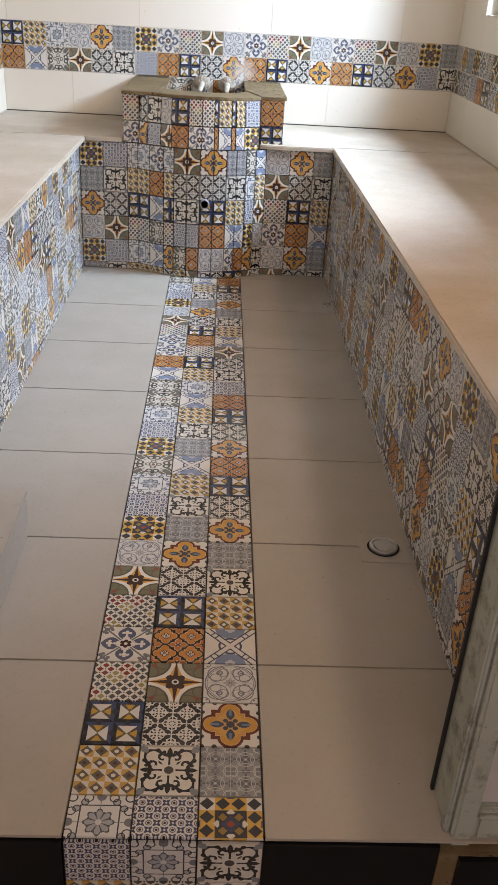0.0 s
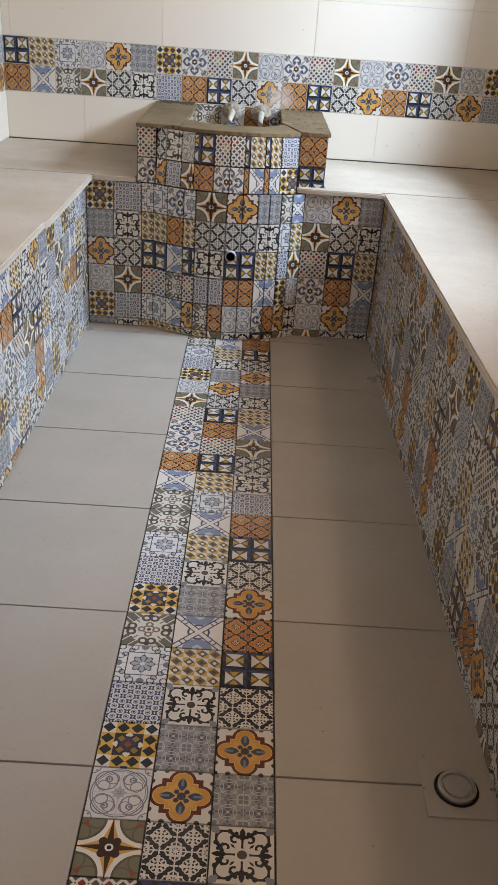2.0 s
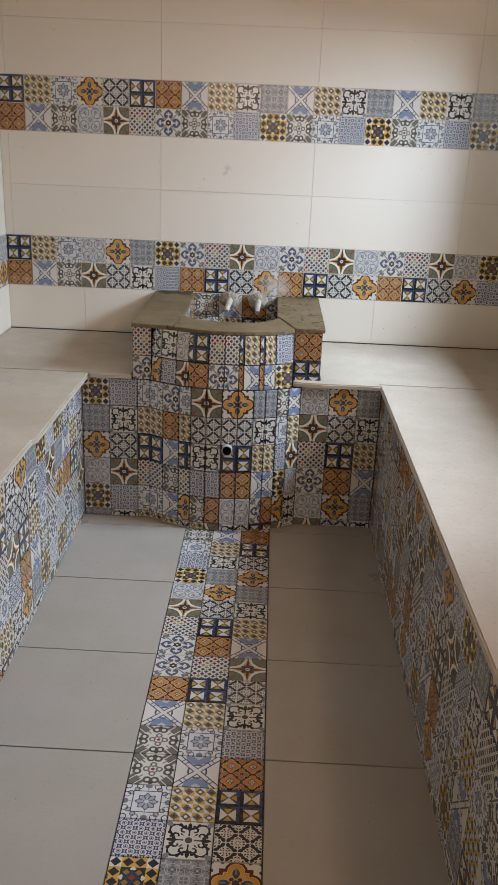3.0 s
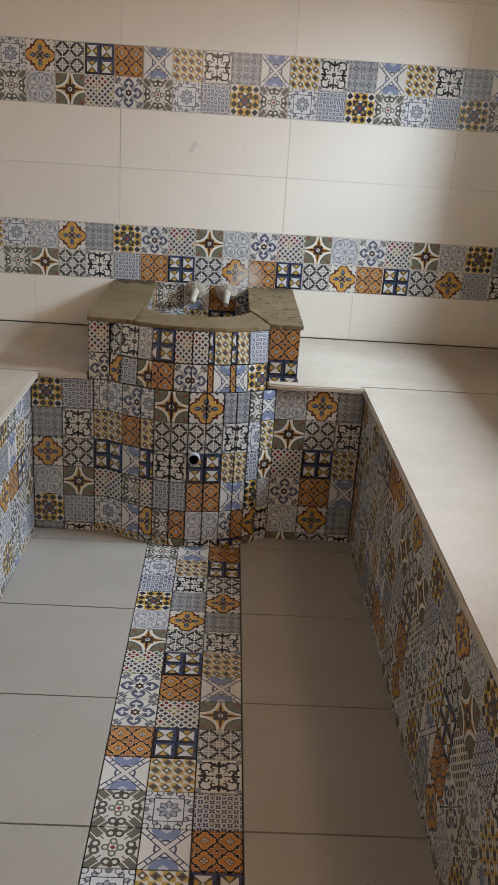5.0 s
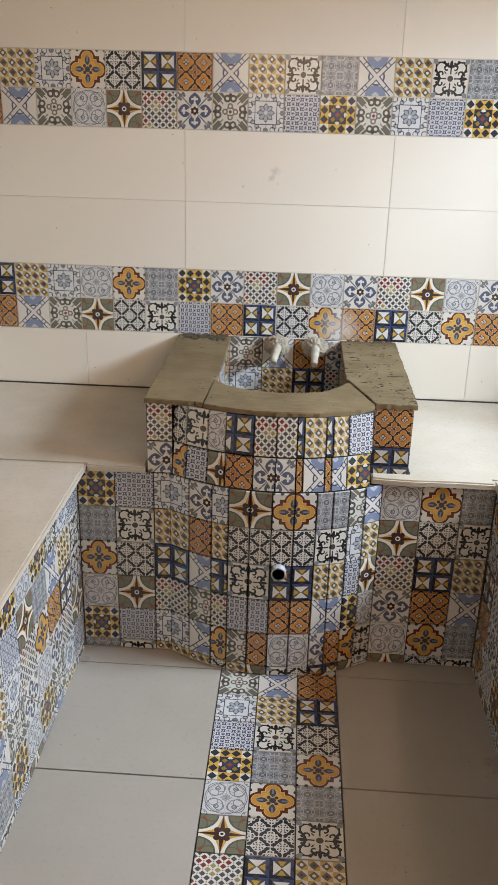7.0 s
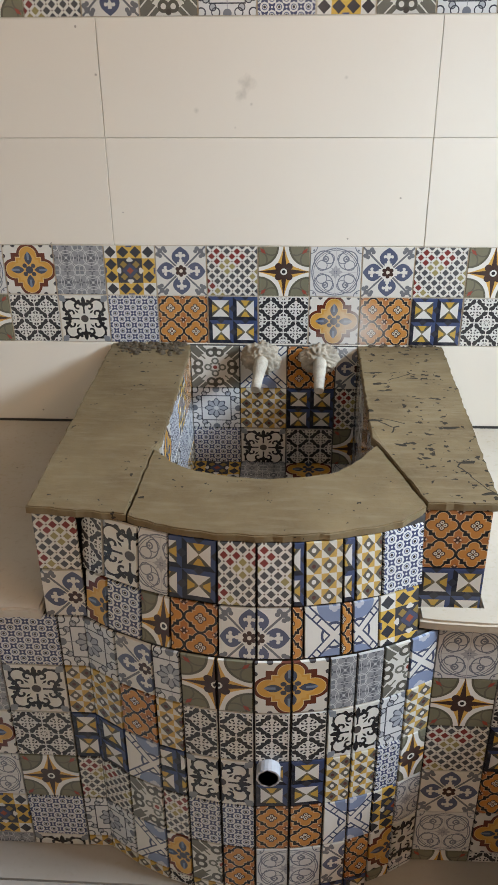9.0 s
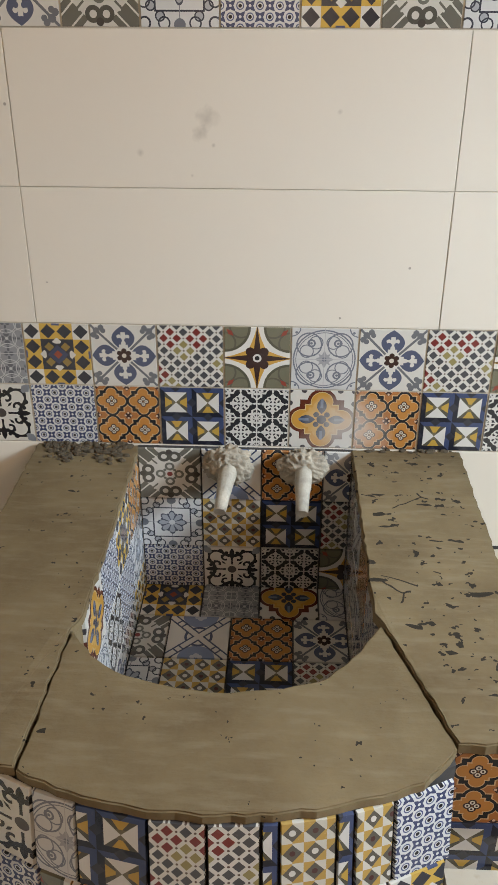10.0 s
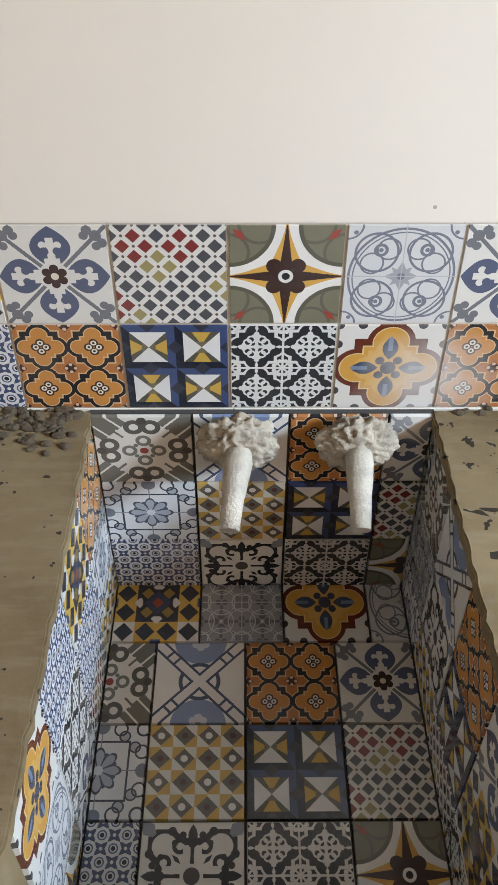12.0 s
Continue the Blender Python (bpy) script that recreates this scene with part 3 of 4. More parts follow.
LOW_X = [-0.298, -0.245, -0.185, -0.142, -0.088, -0.034, 0.021, 0.075, 0.115, 0.155, 0.195, 0.238]
UP_X = [-0.292, -0.255, -0.200, -0.155, -0.085, -0.030, 0.020, 0.037, 0.090, 0.107, 0.145, 0.205]
UP_BACK, LEAN_UP = 0.003, 0.11


def arc_points(xs, back=0.0, dy=0.0):
    return [(x, arc_y(x, back) + dy) for x in xs]


# ---------------------------------------------------------------- benches
def bench(name, body, slab, label):
    """A masonry bench body with a stone slab on top; body and slab are plan outlines."""
    root = tagged(new(name), label, "bench", "built-in benches")
    part("bench_body", prism(body, -0.005, ZB - 0.018), GROUT, root)
    bm = prism(slab, ZB - 0.016, ZB)
    bmesh.ops.bevel(bm, geom=[e for e in bm.edges if abs(e.verts[0].co.z - e.verts[1].co.z) < 1e-6 and e.verts[0].co.z > ZB - 0.001], offset=0.004, segments=2, affect="EDGES")
    part("bench_slab", bm, BENCH_STONE, root, "dusty cream polished slab")
    return root


LY0 = 0.83
bench_left = bench("left_bench", [(XL, LY0), (BL - 0.005, LY0), (BL - 0.005, YF + 0.3), (XL, YF + 0.3)],
                   [(XL, LY0 - 0.006), (BL + 0.012, LY0 - 0.006), (BL + 0.016, YF - 0.7), (BL + 0.026, YF - 0.68), (BL + 0.026, YF - 0.002), (XL, YF - 0.002)],
                   "printed tile bench with a dusty cream slab top")
bench_right = bench("right_bench", [(BR + 0.005, 0.16), (XR, 0.16), (XR, YF + 0.3), (BR + 0.005, YF + 0.3)],
                    [(BR - 0.006, 0.158), (XR, 0.158), (XR, YF + 0.014), (BR - 0.008, YF + 0.014)],
                    "long printed tile bench with a cream slab top")
back_left = bench("back_bench", [(BL - 0.005, YF + 0.005), (-0.36, YF + 0.005), (-0.36, YB), (BL - 0.005, YB)],
                  [(XL, YF), (BL + 0.026, YF), (BL + 0.03, YF - 0.009), (-0.46, YF - 0.012), (-0.40, YF - 0.007), (-0.362, YF - 0.01), (-0.362, YB), (XL, YB)],
                  "back bench beside the basin with rough slab edge")
back_right = bench("back_bench", [(0.31, YF + 0.005), (BR + 0.005, YF + 0.005), (BR + 0.005, YB), (0.31, YB)],
                   [(0.210, YF - 0.004), (0.24, YF - 0.008), (0.31, YF - 0.012), (0.42, YF - 0.008), (BR - 0.008, YF - 0.010), (BR - 0.008, YF + 0.016), (XR, YF + 0.016), (XR, YB), (0.3055, YB), (0.3055, 2.902), (0.210, 2.902)],
                   "back bench beside the basin with chipped slab edge")

# low plinth inside the doorway
plinth = tagged(new("plinth"), "low cream tiled plinth beside the doorway", "plinth")
part("plinth_body", prism([(XL, 0.03), (-0.368, 0.03), (-0.368, 0.82), (XL, 0.82)], -0.003, 0.098), PALE_GROUT, plinth)
part("plinth_top", bevel(prism([(XL, 0.03), (-0.362, 0.03), (-0.362, 0.826), (XL, 0.826)], 0.0985, 0.110), 0.002), FLOOR_TILE, plinth)
plate("side_tile", plinth, FLOOR_TILE, (-0.368, 0.03, 0.001), (0, 1, 0), (0, 0, 1), 0.79, 0.096)
plate("end_tile", plinth, FLOOR_TILE, (-0.368, 0.82, 0.001), (-1, 0, 0), (0, 0, 1), 0.16, 0.096)

# ---------------------------------------------------------------- basin
basin = tagged(new("wash_basin"), "unfinished tiled masonry wash basin with cement rim", "wash basin")
IX0, IX1, IYB, IZ = -0.200, 0.145, 3.494, 0.464
SEAM_L, SEAM_R = ((-0.206, 3.052), (-0.214, 2.858)), ((0.152, 3.075), (0.208, 2.905))
inner_front = [(-0.206, 3.052), (-0.176, 3.012), (-0.133, 2.983), (-0.075, 2.967), (-0.022, 2.962), (0.037, 2.970), (0.085, 2.988), (0.124, 3.032), (0.152, 3.075)]
outer_front = arc_points([-0.214, -0.17, -0.12, -0.07, -0.02, 0.03, 0.08, 0.13, 0.17, 0.205], 0.024)
low_arc = arc_points(LOW_X, 0.0, 0.006)
front_block = [(-0.36, YF + 0.006)] + low_arc + [(0.31, YF + 0.006), (0.31, 2.95), (IX1 + 0.004, 3.06)] + list(reversed(inner_front[1:-1])) + [(IX0 - 0.004, 3.06), (-0.36, 3.06)]
part("basin_front", prism(front_block, -0.005, ZB - 0.02), GROUT, basin)
up_block = [(-0.358, YF + 0.006)] + arc_points(UP_X, 0.034) + [(0.206, 2.908), (0.304, 2.908), (0.304, 3.06), (IX1 + 0.004, 3.075)] + list(reversed(inner_front[1:-1])) + [(IX0 - 0.004, 3.055), (-0.358, 3.055)]
part("basin_upstand", prism(up_block, ZB - 0.0185, ZC - 0.012), GROUT, basin)
part("basin_cheek", prism([(-0.358, 3.055), (IX0 - 0.004, 3.055), (IX0 - 0.004, YB), (-0.358, YB)], -0.005, ZC - 0.012), CEMENT, basin, "rough cement side")
part("basin_cheek", prism([(IX1 + 0.004, 3.06), (0.308, 3.06), (0.308, YB), (IX1 + 0.004, YB)], -0.005, ZC - 0.012), CEMENT, basin, "rough cement side")
part("basin_bed", boxes((IX0 - 0.004, IX1 + 0.004, 2.99, YB, 0.0, IZ - 0.004)), GROUT, basin)


def rough_slab(outline, z0, z1, seed):
    """A trowelled slab: its edges wander and its top is uneven."""
    rnd = random.Random(seed)
    pts = []
    for i, (x, y) in enumerate(outline):
        x2, y2 = outline[(i + 1) % len(outline)]
        n = max(1, int(math.hypot(x2 - x, y2 - y) / 0.012))
        for k in range(n):
            f = k / n
            j = 0.0 if k == 0 else 0.0016
            pts.append((x + (x2 - x) * f + rnd.uniform(-j, j), y + (y2 - y) * f + rnd.uniform(-j, j)))
    bm = prism(pts, z0, z1)
    for v in bm.verts:
        if v.co.z > (z0 + z1) / 2:
            v.co.z += noise.noise(v.co * 22) * 0.0007
    top = [f for f in bm.faces if f.normal.z > 0.8 and f.calc_center_median().z > (z0 + z1) / 2]
    bmesh.ops.bevel(bm, geom=[e for f in top for e in f.edges], offset=0.0018, segments=2, affect="EDGES")
    return bm


g = 0.0012
part("cement_rim", rough_slab([(-0.362, YF - 0.002), (SEAM_L[1][0] - g, SEAM_L[1][1] - 0.003), (SEAM_L[0][0] - g, SEAM_L[0][1]), (IX0 + 0.002, 3.075), (IX0 + 0.002, YB - 0.002), (-0.362, YB - 0.002)], ZC - 0.012, ZC, 1), CEMENT, basin, "grey-brown cement rim, trowelled")
part("cement_rim", rough_slab([(p[0] + g, p[1]) for p in outer_front[:1]] + [(x, y - 0.003) for x, y in outer_front[1:-1]] + [(SEAM_R[1][0] - g, SEAM_R[1][1] - 0.008), (SEAM_R[0][0] - g, SEAM_R[0][1])] + list(reversed(inner_front[1:-1])) + [(SEAM_L[0][0] + g, SEAM_L[0][1])], ZC - 0.012, ZC - 0.001, 2), CEMENT, basin, "grey-brown cement rim, curved")
part("cement_rim", rough_slab([(SEAM_R[1][0] + g, SEAM_R[1][1] - 0.004), (0.312, 2.902), (0.314, YB - 0.002), (IX1 - 0.002, YB - 0.002), (IX1 - 0.002, 3.095), (SEAM_R[0][0] + g, SEAM_R[0][1])], ZC - 0.012, ZC + 0.001, 3), CRACKED, basin, "cracked grey-brown cement rim")


def face_run(parent, x_from, y_from, x_to, y_to, z_top, rows, heights, part_of=(0.0, 1.0), lean=0.0):
    """A column of printed squares on one facet, from the top down; part_of: the stretch of each square that it shows."""
    d = Vector((x_to - x_from, y_to - y_from, 0))
    z, foot = z_top, z_top - sum(heights)
    for key, h in zip(rows, heights):
        f = min(1.0, h / P)
        up = Vector((0, lean, 1))
        up = up - d * (up.dot(d) / d.length_squared)
        printed(parent, key, (x_from, y_from + (z - h - foot) * lean, z - h), d, up, d.length, h, (part_of[0], 1 - f, part_of[1], 1), gap=0.0014 if d.length < 0.08 else 0.0009)
        z -= h


# lower face: rows from the slab down to the floor
ZT = ZB - 0.018
LOW_H = [P, P, P, P, P, ZT - 5 * P - 0.001]
left_flat = [(-0.540, -0.443, "MIEAMI", (0, 1)), (-0.443, -0.342, "NJFBNJ", (0, 1)), (-0.342, -0.298, "OKGCOK", (0, 0.45))]
for x0, x1, rows, po in left_flat:
    face_run(back_left if x1 < -0.34 else basin, x0, YF + 0.005, x1, YF + 0.005, ZT, rows, LOW_H, po)
low_cols = [("OKGCOK", (0.45, 1)), ("DHLQLK", (0, 0.62)), ("OKGCEF", (0.2, 0.65)), ("BFJNQK", (0, 0.5)), ("BFJNHB", (0.5, 1)), ("EFGHAJ", (0, 0.52)), ("EFGHAF", (0.52, 1)),
            ("IJKLDG", (0, 0.45)), ("IJKLHG", (0.45, 0.9)), ("QONMEB", (0.1, 0.5)), ("LKBAJO", (0.3, 0.75))]
for (rows, po), x0, x1 in zip(low_cols, LOW_X, LOW_X[1:]):
    face_run(basin, x0, arc_y(x0), x1, arc_y(x1), ZT, rows, LOW_H, po)
for x0, x1, rows, po in [(0.240, 0.341, "ABCDAB", (0, 1)), (0.341, 0.442, "EFGHEF", (0, 1)), (0.442, 0.523, "IJKLIJ", (0, 0.8))]:
    face_run(back_right, x0, YF + 0.005, x1, YF + 0.005, ZT, rows, LOW_H, po)
# upper face
UP_H = [P, ZC - 0.012 - P - ZT]
up_flat = [(-0.358, -0.292, "CD", (0, 0.65), YF + 0.005)]
up_cols = [("FE", (0.1, 0.5)), ("JN", (0.1, 0.6)), ("AB", (0.1, 0.6)), ("GH", (0.3, 1)), ("CD", (0, 0.6)), ("CD", (0.5, 1)), ("GH", (0.8, 1)), ("KL", (0, 0.6)), ("GH", (0.75, 1)), ("KL", (0.4, 0.9)), ("NM", (0, 0.65))]
for x0, x1, rows, po, y in up_flat:
    face_run(basin, x0, y, x1, y, ZC - 0.012, rows, UP_H, po)
for (rows, po), x0, x1 in zip(up_cols, UP_X, UP_X[1:]):
    face_run(basin, x0, arc_y(x0, UP_BACK), x1, arc_y(x1, UP_BACK), ZC - 0.012, rows, UP_H, po, LEAN_UP)
face_run(basin, 0.207, 2.906, 0.304, 2.906, ZC - 0.012, "HG", UP_H, (0, 0.96))

# inside of the basin
zi = ZC - 0.0005
for x0, x1, rows, po in [(IX0, -0.098, "QON", (0, 1)), (-0.098, 0.0, "LKJ", (0, 1)), (0.0, 0.100, "HGF", (0, 1)), (0.100, IX1, "DCB", (0, 0.45))]:
    z = zi
    for key, h in zip(rows, (0.094, 0.094, zi - 0.188 - IZ)):
        f = min(1.0, h / 0.094)
        printed(basin, key, (x0, IYB, z - h), (1, 0, 0), (0, 0, 1), x1 - x0, h, (po[0], 1 - f, po[1], 1))
        z -= h
part("basin_backing", boxes((IX0, IX1, IYB + 0.001, YB + 0.003, IZ - 0.004, zi)), GROUT, basin)
for x0, x1, key, po in [(IX0, -0.098, "M", (0, 1)), (-0.098, 0.0, "I", (0, 1)), (0.0, 0.1, "E", (0, 1)), (0.1, IX1, "A", (0, 0.45))]:
    printed(basin, key, (x0, 3.410, IZ - 0.004), (1, 0, 0), (0, 1, 0), x1 - x0, IYB - 3.410, (po[0], 0.0, po[1], 0.75))
for x0, x1, rows, po in [(IX0, -0.146, "QONM", (0.45, 1)), (-0.146, -0.045, "LKJI", (0, 1)), (-0.045, 0.057, "HGFE", (0, 1)), (0.057, IX1, "DCBA", (0, 0.88))]:
    for k, key in enumerate(rows):
        printed(basin, key, (x0, 3.410 - (k + 1) * P, IZ - 0.004), (1, 0, 0), (0, 1, 0), x1 - x0, P, (po[0], 0, po[1], 1))
for k in range(5):
    y1 = IYB - k * P
    y0 = max(y1 - P, 3.078)
    if y1 - y0 < 0.03:
        break
    z = ZC - 0.0135
    for j, h in enumerate((P, P, z - 2 * P - IZ)):
        f = min(1.0, h / P)
        printed(basin, ["HMNE", "ONFA", "KCDB"][j][k % 4], (IX0 - 0.004, y0, z - h), (0, 1, 0), (0, 0, 1), y1 - y0, h, (0, 1 - f, (y1 - y0) / P, 1))
        printed(basin, ["QLHD", "IJGM", "OKCF"][j][k % 4], (IX1 + 0.004, y1, z - h), (0, -1, 0), (0, 0, 1), y1 - y0, h, (0, 1 - f, (y1 - y0) / P, 1))
        z -= h

rnd = random.Random(8)
bm = bmesh.new()
for k in range(190):
    left = k < 165
    c = Vector((rnd.uniform(-0.345, -0.212) if left else rnd.uniform(0.15, 0.30), YB - abs(rnd.gauss(0.004, 0.026 if left else 0.004)), ZC + 0.001))
    r = rnd.uniform(0.0012, 0.0055)
    vs = bmesh.ops.create_icosphere(bm, subdivisions=2, radius=r)["verts"]
    for v in vs:
        v.co = Vector((v.co.x * 1.3, v.co.y, v.co.z * 0.8)) * (1 + 0.5 * noise.noise(v.co * 260 + c * 50)) + c
tagged(part("leftover_mortar", bm, DARK_MORTAR, basin, "crumbly leftover mortar"), kind="stuff")

# drain pipe in the face
def tube(bm, a, b, r0, r1, seg=20, caps=True):
    a, b = Vector(a), Vector(b)
    d = b - a
    m = Matrix.Translation((a + b) / 2) @ d.to_track_quat("Z", "Y").to_matrix().to_4x4()
    return bmesh.ops.create_cone(bm, cap_ends=caps, segments=seg, radius1=r0, radius2=r1, depth=d.length, matrix=m)["verts"]


hx, hz = -0.012, 0.322
bm = bmesh.new()
tube(bm, (hx, 2.815, hz), (hx, 2.766, hz), 0.0185, 0.0185, caps=False)
tube(bm, (hx, 2.766, hz), (hx, 2.815, hz), 0.0155, 0.0155, caps=False)
ring = [v for v in bm.verts if v.co.y < 2.77]
bmesh.ops.bridge_loops(bm, edges=[e for e in bm.edges if e.verts[0] in ring and e.verts[1] in ring])
pipe = part("drain_pipe", bm, PVC, basin, "short grey plastic drain pipe end")
# black disc closing the pipe, shade of its bore put in as colour
bm = bmesh.new()
tube(bm, (hx, 2.80, hz), (hx, 2.798, hz), 0.0158, 0.0158)
part("pipe_bore", bm, HOLE_SHADE, pipe)


# ---------------------------------------------------------------- taps
def tap(flange, tip, seed, label):
    rnd = random.Random(seed)
    root = tagged(new("tap"), label, "tap", "taps over the basin")
    f, e = Vector(flange), Vector(tip)
    bm = bmesh.new()
    bmesh.ops.create_icosphere(bm, subdivisions=5, radius=1.0)
    for v in bm.verts:
        c = v.co.copy()
        o = Vector((seed * 7, seed * 3, 0))
        k = 1.08 + 0.18 * noise.noise(c * 2.0 + o) - 0.42 * abs(noise.noise(c * 3.1 + o)) - 0.22 * abs(noise.noise(c * 6.5 + o)) - 0.10 * abs(noise.noise(c * 14))
        v.co = Vector((c.x * 0.040 * k, c.y * 0.018 * k, c.z * 0.035 * k)) + f
    for face in bm.faces:
        face.smooth = True
    part("wrapped_flange", bm, WRAP, root, "crumpled wrapping smeared with cement")
    bm = bmesh.new()
    elbow = f + Vector((0, -0.026, -0.004))
    path = [f + Vector((0, 0.005, 0)), elbow, elbow.lerp(e, 0.25), elbow.lerp(e, 0.45), elbow.lerp(e, 0.5), e]
    radii = [0.013, 0.0138, 0.0128, 0.0114, 0.0108, 0.0094]
    rings = []
    for i, (p, r) in enumerate(zip(path, radii)):
        d = (path[min(i + 1, len(path) - 1)] - path[max(i - 1, 0)]).normalized()
        q = d.to_track_quat("Z", "Y").to_matrix()
        loop = []
        for k in range(18):
            a = 2 * math.pi * k / 18
            rr = r * (1 + (0.13 * noise.noise(Vector((math.cos(a) * 2, math.sin(a) * 2, i * 1.7 + seed))) if i < 5 else 0.02))
            loop.append(bm.verts.new(p + q @ Vector((rr * math.cos(a), rr * math.sin(a), 0))))
        rings.append(loop)
    for a, b in zip(rings, rings[1:]):
        for k in range(18):
            bm.faces.new((a[k], a[(k + 1) % 18], b[(k + 1) % 18], b[k])).smooth = True
    bm.faces.new(rings[-1])
    bm.faces.new(list(reversed(rings[0])))
    bmesh.ops.recalc_face_normals(bm, faces=bm.faces[:])
    part("spout", bm, SPOUT, root, "off-white stub pointing down")
    return root


tap((-0.052, 3.466, 0.722), (-0.060, 3.380, 0.690), 1, "wrapped tap stub over the basin, cement smeared")
tap((0.066, 3.466, 0.722), (0.064, 3.380, 0.690), 2, "wrapped tap stub beside its twin, off-white")

# ---------------------------------------------------------------- floor drain
drain = tagged(new("floor_drain"), "round steel floor drain in a square plate", "drain")
drain.location = (0.461, 0.795, 0.0)
part("drain_plate", bevel(boxes((-0.058, 0.058, -0.058, 0.058, 0.0, 0.0022)), 0.0008), FLOOR_TILE, drain, "dusty square plate")
# black disc on the plate, painted shade of the gap round the lid
bm = bmesh.new()
bmesh.ops.create_circle(bm, cap_ends=True, segments=40, radius=0.038, matrix=Matrix.Translation((0, 0, 0.0028)))
part("drain_gap", bm, HOLE_SHADE, drain)
bm = bmesh.new()
prof = [(0.0, 0.010), (0.022, 0.010), (0.0235, 0.0065), (0.0255, 0.0065), (0.027, 0.010), (0.0325, 0.0095), (0.0335, 0.007), (0.0335, 0.003)]
loops = [[bm.verts.new((r * math.cos(2 * math.pi * k / 40), r * math.sin(2 * math.pi * k / 40), z)) for k in range(40)] if r else [bm.verts.new((0, 0, z))] for r, z in prof]
for k in range(40):
    bm.faces.new((loops[0][0], loops[1][k], loops[1][(k + 1) % 40]))
for a, b in zip(loops[1:], loops[2:]):
    for k in range(40):
        bm.faces.new((a[k], b[k], b[(k + 1) % 40], a[(k + 1) % 40]))
part("drain_lid", bm, STEEL, drain, "brushed steel lid")

# ---------------------------------------------------------------- door frame
door = tagged(new("door_frame"), "worn pale green door frame with cement smears", "door frame", kind="structure")
part("seal_strip", bevel(boxes((0.429, 0.4345, 0.118, 0.126, 0.001, 2.1)), 0.001), SEAL_AND_SHADE, door, "black rubber seal")
part("frame_stop", bevel(boxes((0.435, 0.446, 0.062, 0.125, 0.001, 2.1)), 0.003), DOOR_PAINT, door)
# solid black strip in place of the shade inside the groove
part("frame_groove", boxes((0.4465, 0.449, 0.066, 0.124, 0.001, 2.1)), SEAL_AND_SHADE, door, "black strip for the shade in the groove")
part("frame_post", bevel(boxes((0.432, 0.441, 0.040, 0.0615, -0.02, 2.1)), 0.003), DOOR_PAINT, door)
part("frame_post", bevel(boxes((0.4415, 0.477, 0.030, 0.0615, -0.02, 2.1)), 0.005, 3), DOOR_PAINT, door)
part("frame_post", bevel(boxes((0.4495, 0.502, 0.062, 0.147, 0.001, 2.1)), 0.003), DOOR_PAINT, door)
part("bottom_rail", bevel(boxes((0.4775, 0.80, 0.033, 0.0615, -0.02, 0.045)), 0.005, 3), DOOR_PAINT, door)
part("rail_ledge", bevel(boxes((0.4775, 0.80, 0.040, 0.0615, 0.0455, 0.058)), 0.003), DOOR_PAINT, door)
part("door_panel", bevel(boxes((0.4775, 0.80, 0.050, 0.0610, 0.0585, 2.1)), 0.002), DOOR_PANEL, door, "dusty white panel")
part("frame_base", rough_slab([(0.425, 0.018), (0.80, 0.018), (0.80, 0.06), (0.425, 0.06)], -0.2, -0.02, 5), CEMENT, door)
part("base_stone", boxes((0.455, 0.80, 0.008, 0.0175, -0.2, -0.024)), BLACK_STONE, door, "black stone base")
post = tagged(new("door_post"), "pale green painted door post", "door frame", kind="structure")
part("frame_post", bevel(boxes((DX0 - 0.06, DX0, -0.066, 0.008, ZOUT, 2.12)), 0.004), DOOR_PAINT, post)

# ---------------------------------------------------------------- floor tiles
FT = 0.4
for side, xa, xb in ((-1, -0.153, BL - 0.006), (1, 0.153, BR + 0.006)):
    for k in range(8):
        y0 = SILL if k == 0 else k * FT
        y1 = min((k + 1) * FT, YF + 0.02)
        if y0 >= YF:
            break
        lo_x, hi_x = min(xa, xb), max(xa, xb)
        plate("floor_tile", floor, FLOOR_TILE, (lo_x, y0, -0.005), (1, 0, 0), (0, 1, 0), hi_x - lo_x, y1 - y0, gap=0.0015, thick=0.005)

groups = [("OKGC", "NJFB", "MIEA"), ("DCBA", "HGFE", "LKJI"), ("MNOQ", "IJKL", "EFGH"), ("MNOQ", "IJKL", "EFGH"), ("QLHD", "OKGC", "NJFB"), ("DCBA", "HGFE", "LKJI"), ("MNOQ", "IJKL", "EFGH"), ("MNOQ", "IJKL", "EFGH")]
for gi, cols in enumerate(groups):
    for c, col in enumerate(cols):
        for k, key in enumerate(col):
            y0 = gi * 0.4 + k * 0.1
            y0c = max(y0, SILL)
            if y0c > YF:
                continue
            crop = (0, (y0c - y0) / 0.1, 1, 1)
            printed(floor, key, (-0.153 + c * 0.102, y0c, -0.005), (1, 0, 0), (0, 1, 0), 0.102, y0 + 0.1 - y0c, crop, sink=0.001)
for c, key in enumerate("NOJ"):
    for k in range(2):
        printed(riser, key if k == 0 else "KCD"[c], (-0.153 + c * 0.102, SILL + 0.003, -0.008 - (k + 1) * 0.095), (1, 0, 0), (0, 0, 1), 0.102, 0.095)

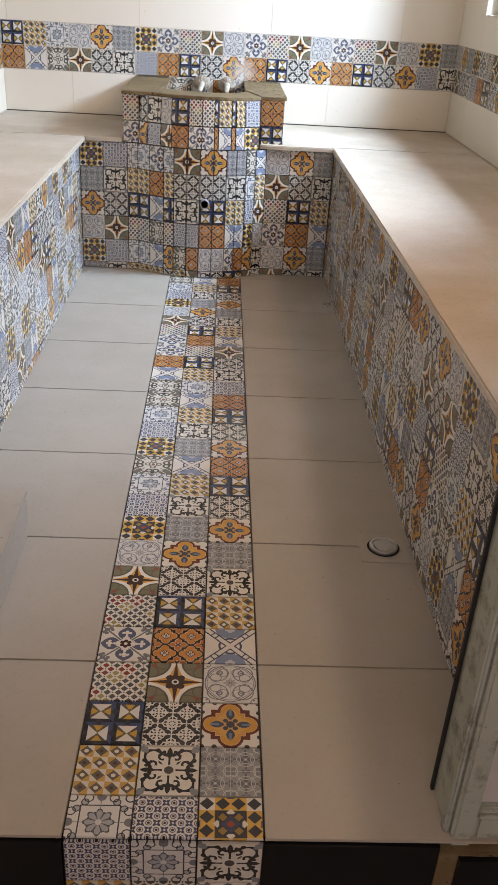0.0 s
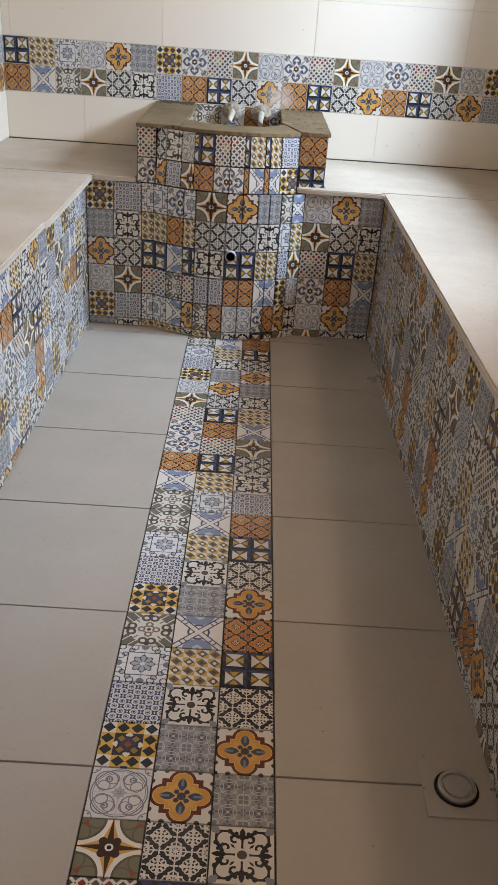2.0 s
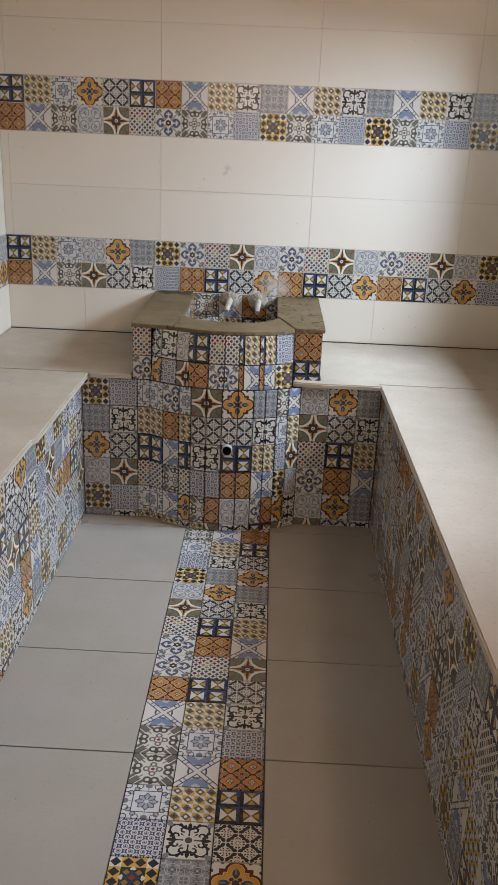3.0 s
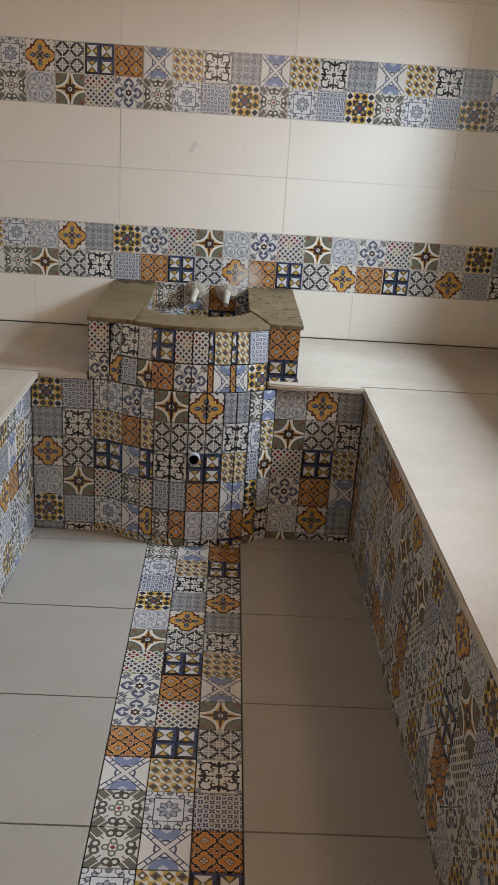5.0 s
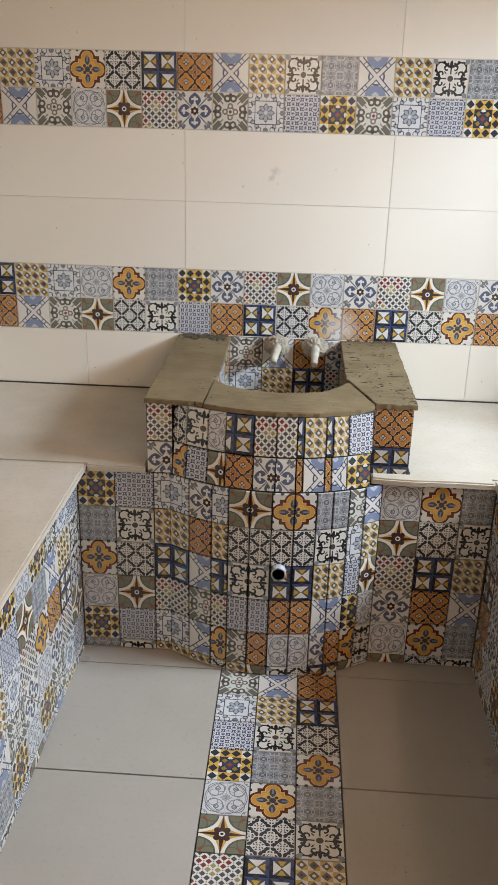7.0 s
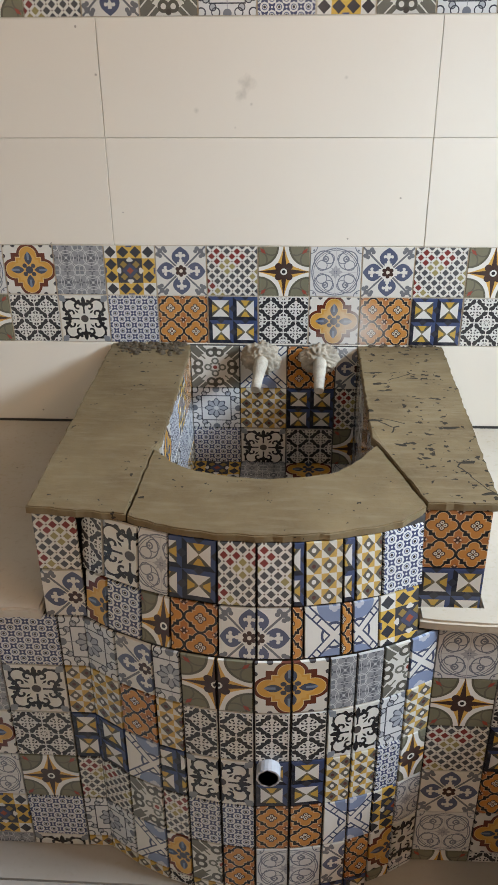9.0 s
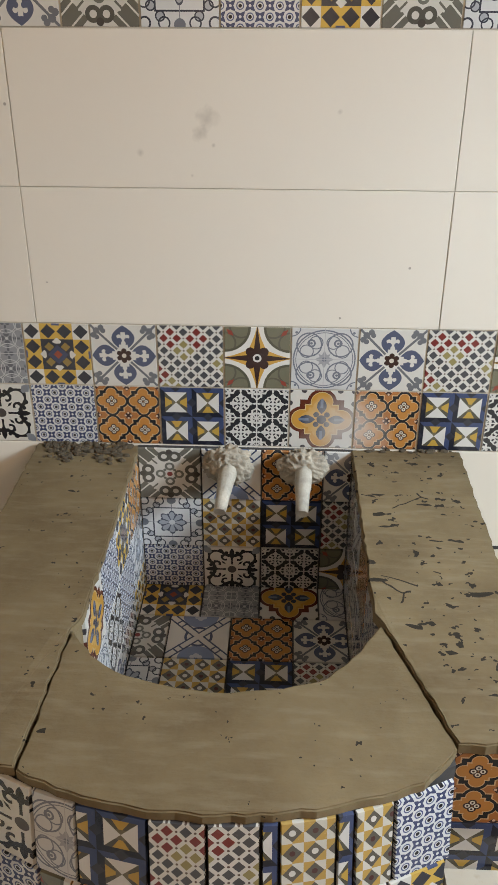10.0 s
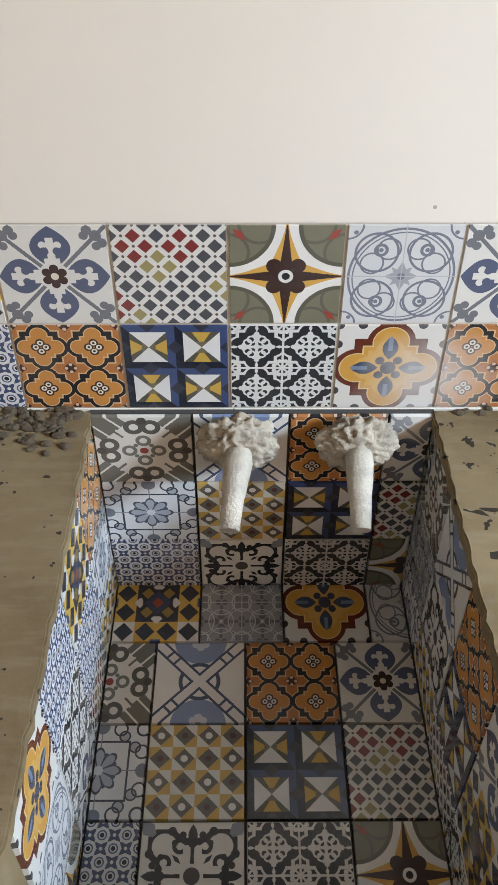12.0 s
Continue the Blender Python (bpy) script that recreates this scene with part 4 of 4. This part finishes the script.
# ---------------------------------------------------------------- bench faces
for j in range(6):
    h = P if j < 5 else ZT - 5 * P - 0.001
    z = ZT - min(j * P, 5 * P) - h
    f = min(1.0, h / P)
    for k in range(28):
        y1 = YF - k * P
        y0 = max(y1 - P, LY0 + 0.002)
        if y1 - y0 < 0.01:
            break
        printed(bench_left, sheet_key(k + 1 + 2 * (k // 4 % 2), j + k // 8, k // 4 % 2 == 1), (BL - 0.005, y0, z), (0, 1, 0), (0, 0, 1), y1 - y0, h, (1 - (y1 - y0) / P, 1 - f, 1, 1))
    for k in range(29):
        y1 = YF - k * P
        y0 = max(y1 - P, 0.162)
        if y1 - y0 < 0.01:
            break
        printed(bench_right, sheet_key(k + 2, j + 2 * (k // 4 % 3), k // 4 % 3 != 1), (BR + 0.005, y1, z), (0, -1, 0), (0, 0, 1), y1 - y0, h, (0, 1 - f, (y1 - y0) / P, 1))

# ---------------------------------------------------------------- wall tiles
BAND = {B1: ("GKOAEIMDCBADCBADCBAMI", "HLQBFJNHGFEHGFEHGFENJ"), B2: ("GKOEFGHLKJILKJILKJILK", "HLQABCDQONMQONMQONMQO")}
ROWS_Z = [(ZB + 0.0035, B1), (B1 + 2 * P, B1 + 2 * P + 0.2), (B1 + 2 * P + 0.2, B2), (B2 + 2 * P, B2 + 2 * P + 0.2), (B2 + 2 * P + 0.2, B2 + 2 * P + 0.4), (B2 + 2 * P + 0.4, B2 + 2 * P + 0.6), (B2 + 2 * P + 0.6, ZCEIL)]


def tile_wall(parent, at, along, a0, a1, first, holes=(), shift=0):
    """White tiles and both bands on one wall; at(a, z) gives a place on it, a runs along it."""
    for ri, (z0, z1) in enumerate(ROWS_Z):
        a = first + (0.286 if ri == 0 else 0.0) - 3.0
        while a < a1:
            lo_a, hi_a = max(a, a0), min(a + 0.602, a1)
            if hi_a > lo_a:
                for p0, p1, q0, q1 in clip_out(lo_a, hi_a, z0, z1, holes):
                    plate("wall_tile", parent, WALL_TILE, at(p0, q0), along, (0, 0, 1), p1 - p0, q1 - q0, gap=0.0004, thick=0.0012, sink=0.0028)
            a += 0.602
    for zb, rows in BAND.items():
        for j in range(2):
            row = rows[1 - j]
            for i in range(40):
                p = a0 + i * P
                w = min(P, a1 - p)
                if w < 0.006:
                    break
                for p0, p1, q0, q1 in clip_out(p, p + w, zb + j * P, zb + (j + 1) * P, holes):
                    printed(parent, row[(i + shift) % len(row)], at(p0, q0), along, (0, 0, 1), p1 - p0, q1 - q0,
                            ((p0 - p) / P, (q0 - zb - j * P) / P, (p1 - p) / P, (q1 - zb - j * P) / P))


tile_wall(wall_back, lambda a, z: (a, YB + 0.004, z), (1, 0, 0), XL, XR, -0.352)
tile_wall(wall_right, lambda a, z: (XR + 0.004, -a, z), (0, -1, 0), -YB, -0.03, -YB, ((-WY1, -WY0, WZ0, WZ1), (-VY1, -VY0, VZ0, VZ1)), 3)
tile_wall(wall_left, lambda a, z: (XL - 0.004, a, z), (0, 1, 0), 0.03, YB, YB, (), 2)
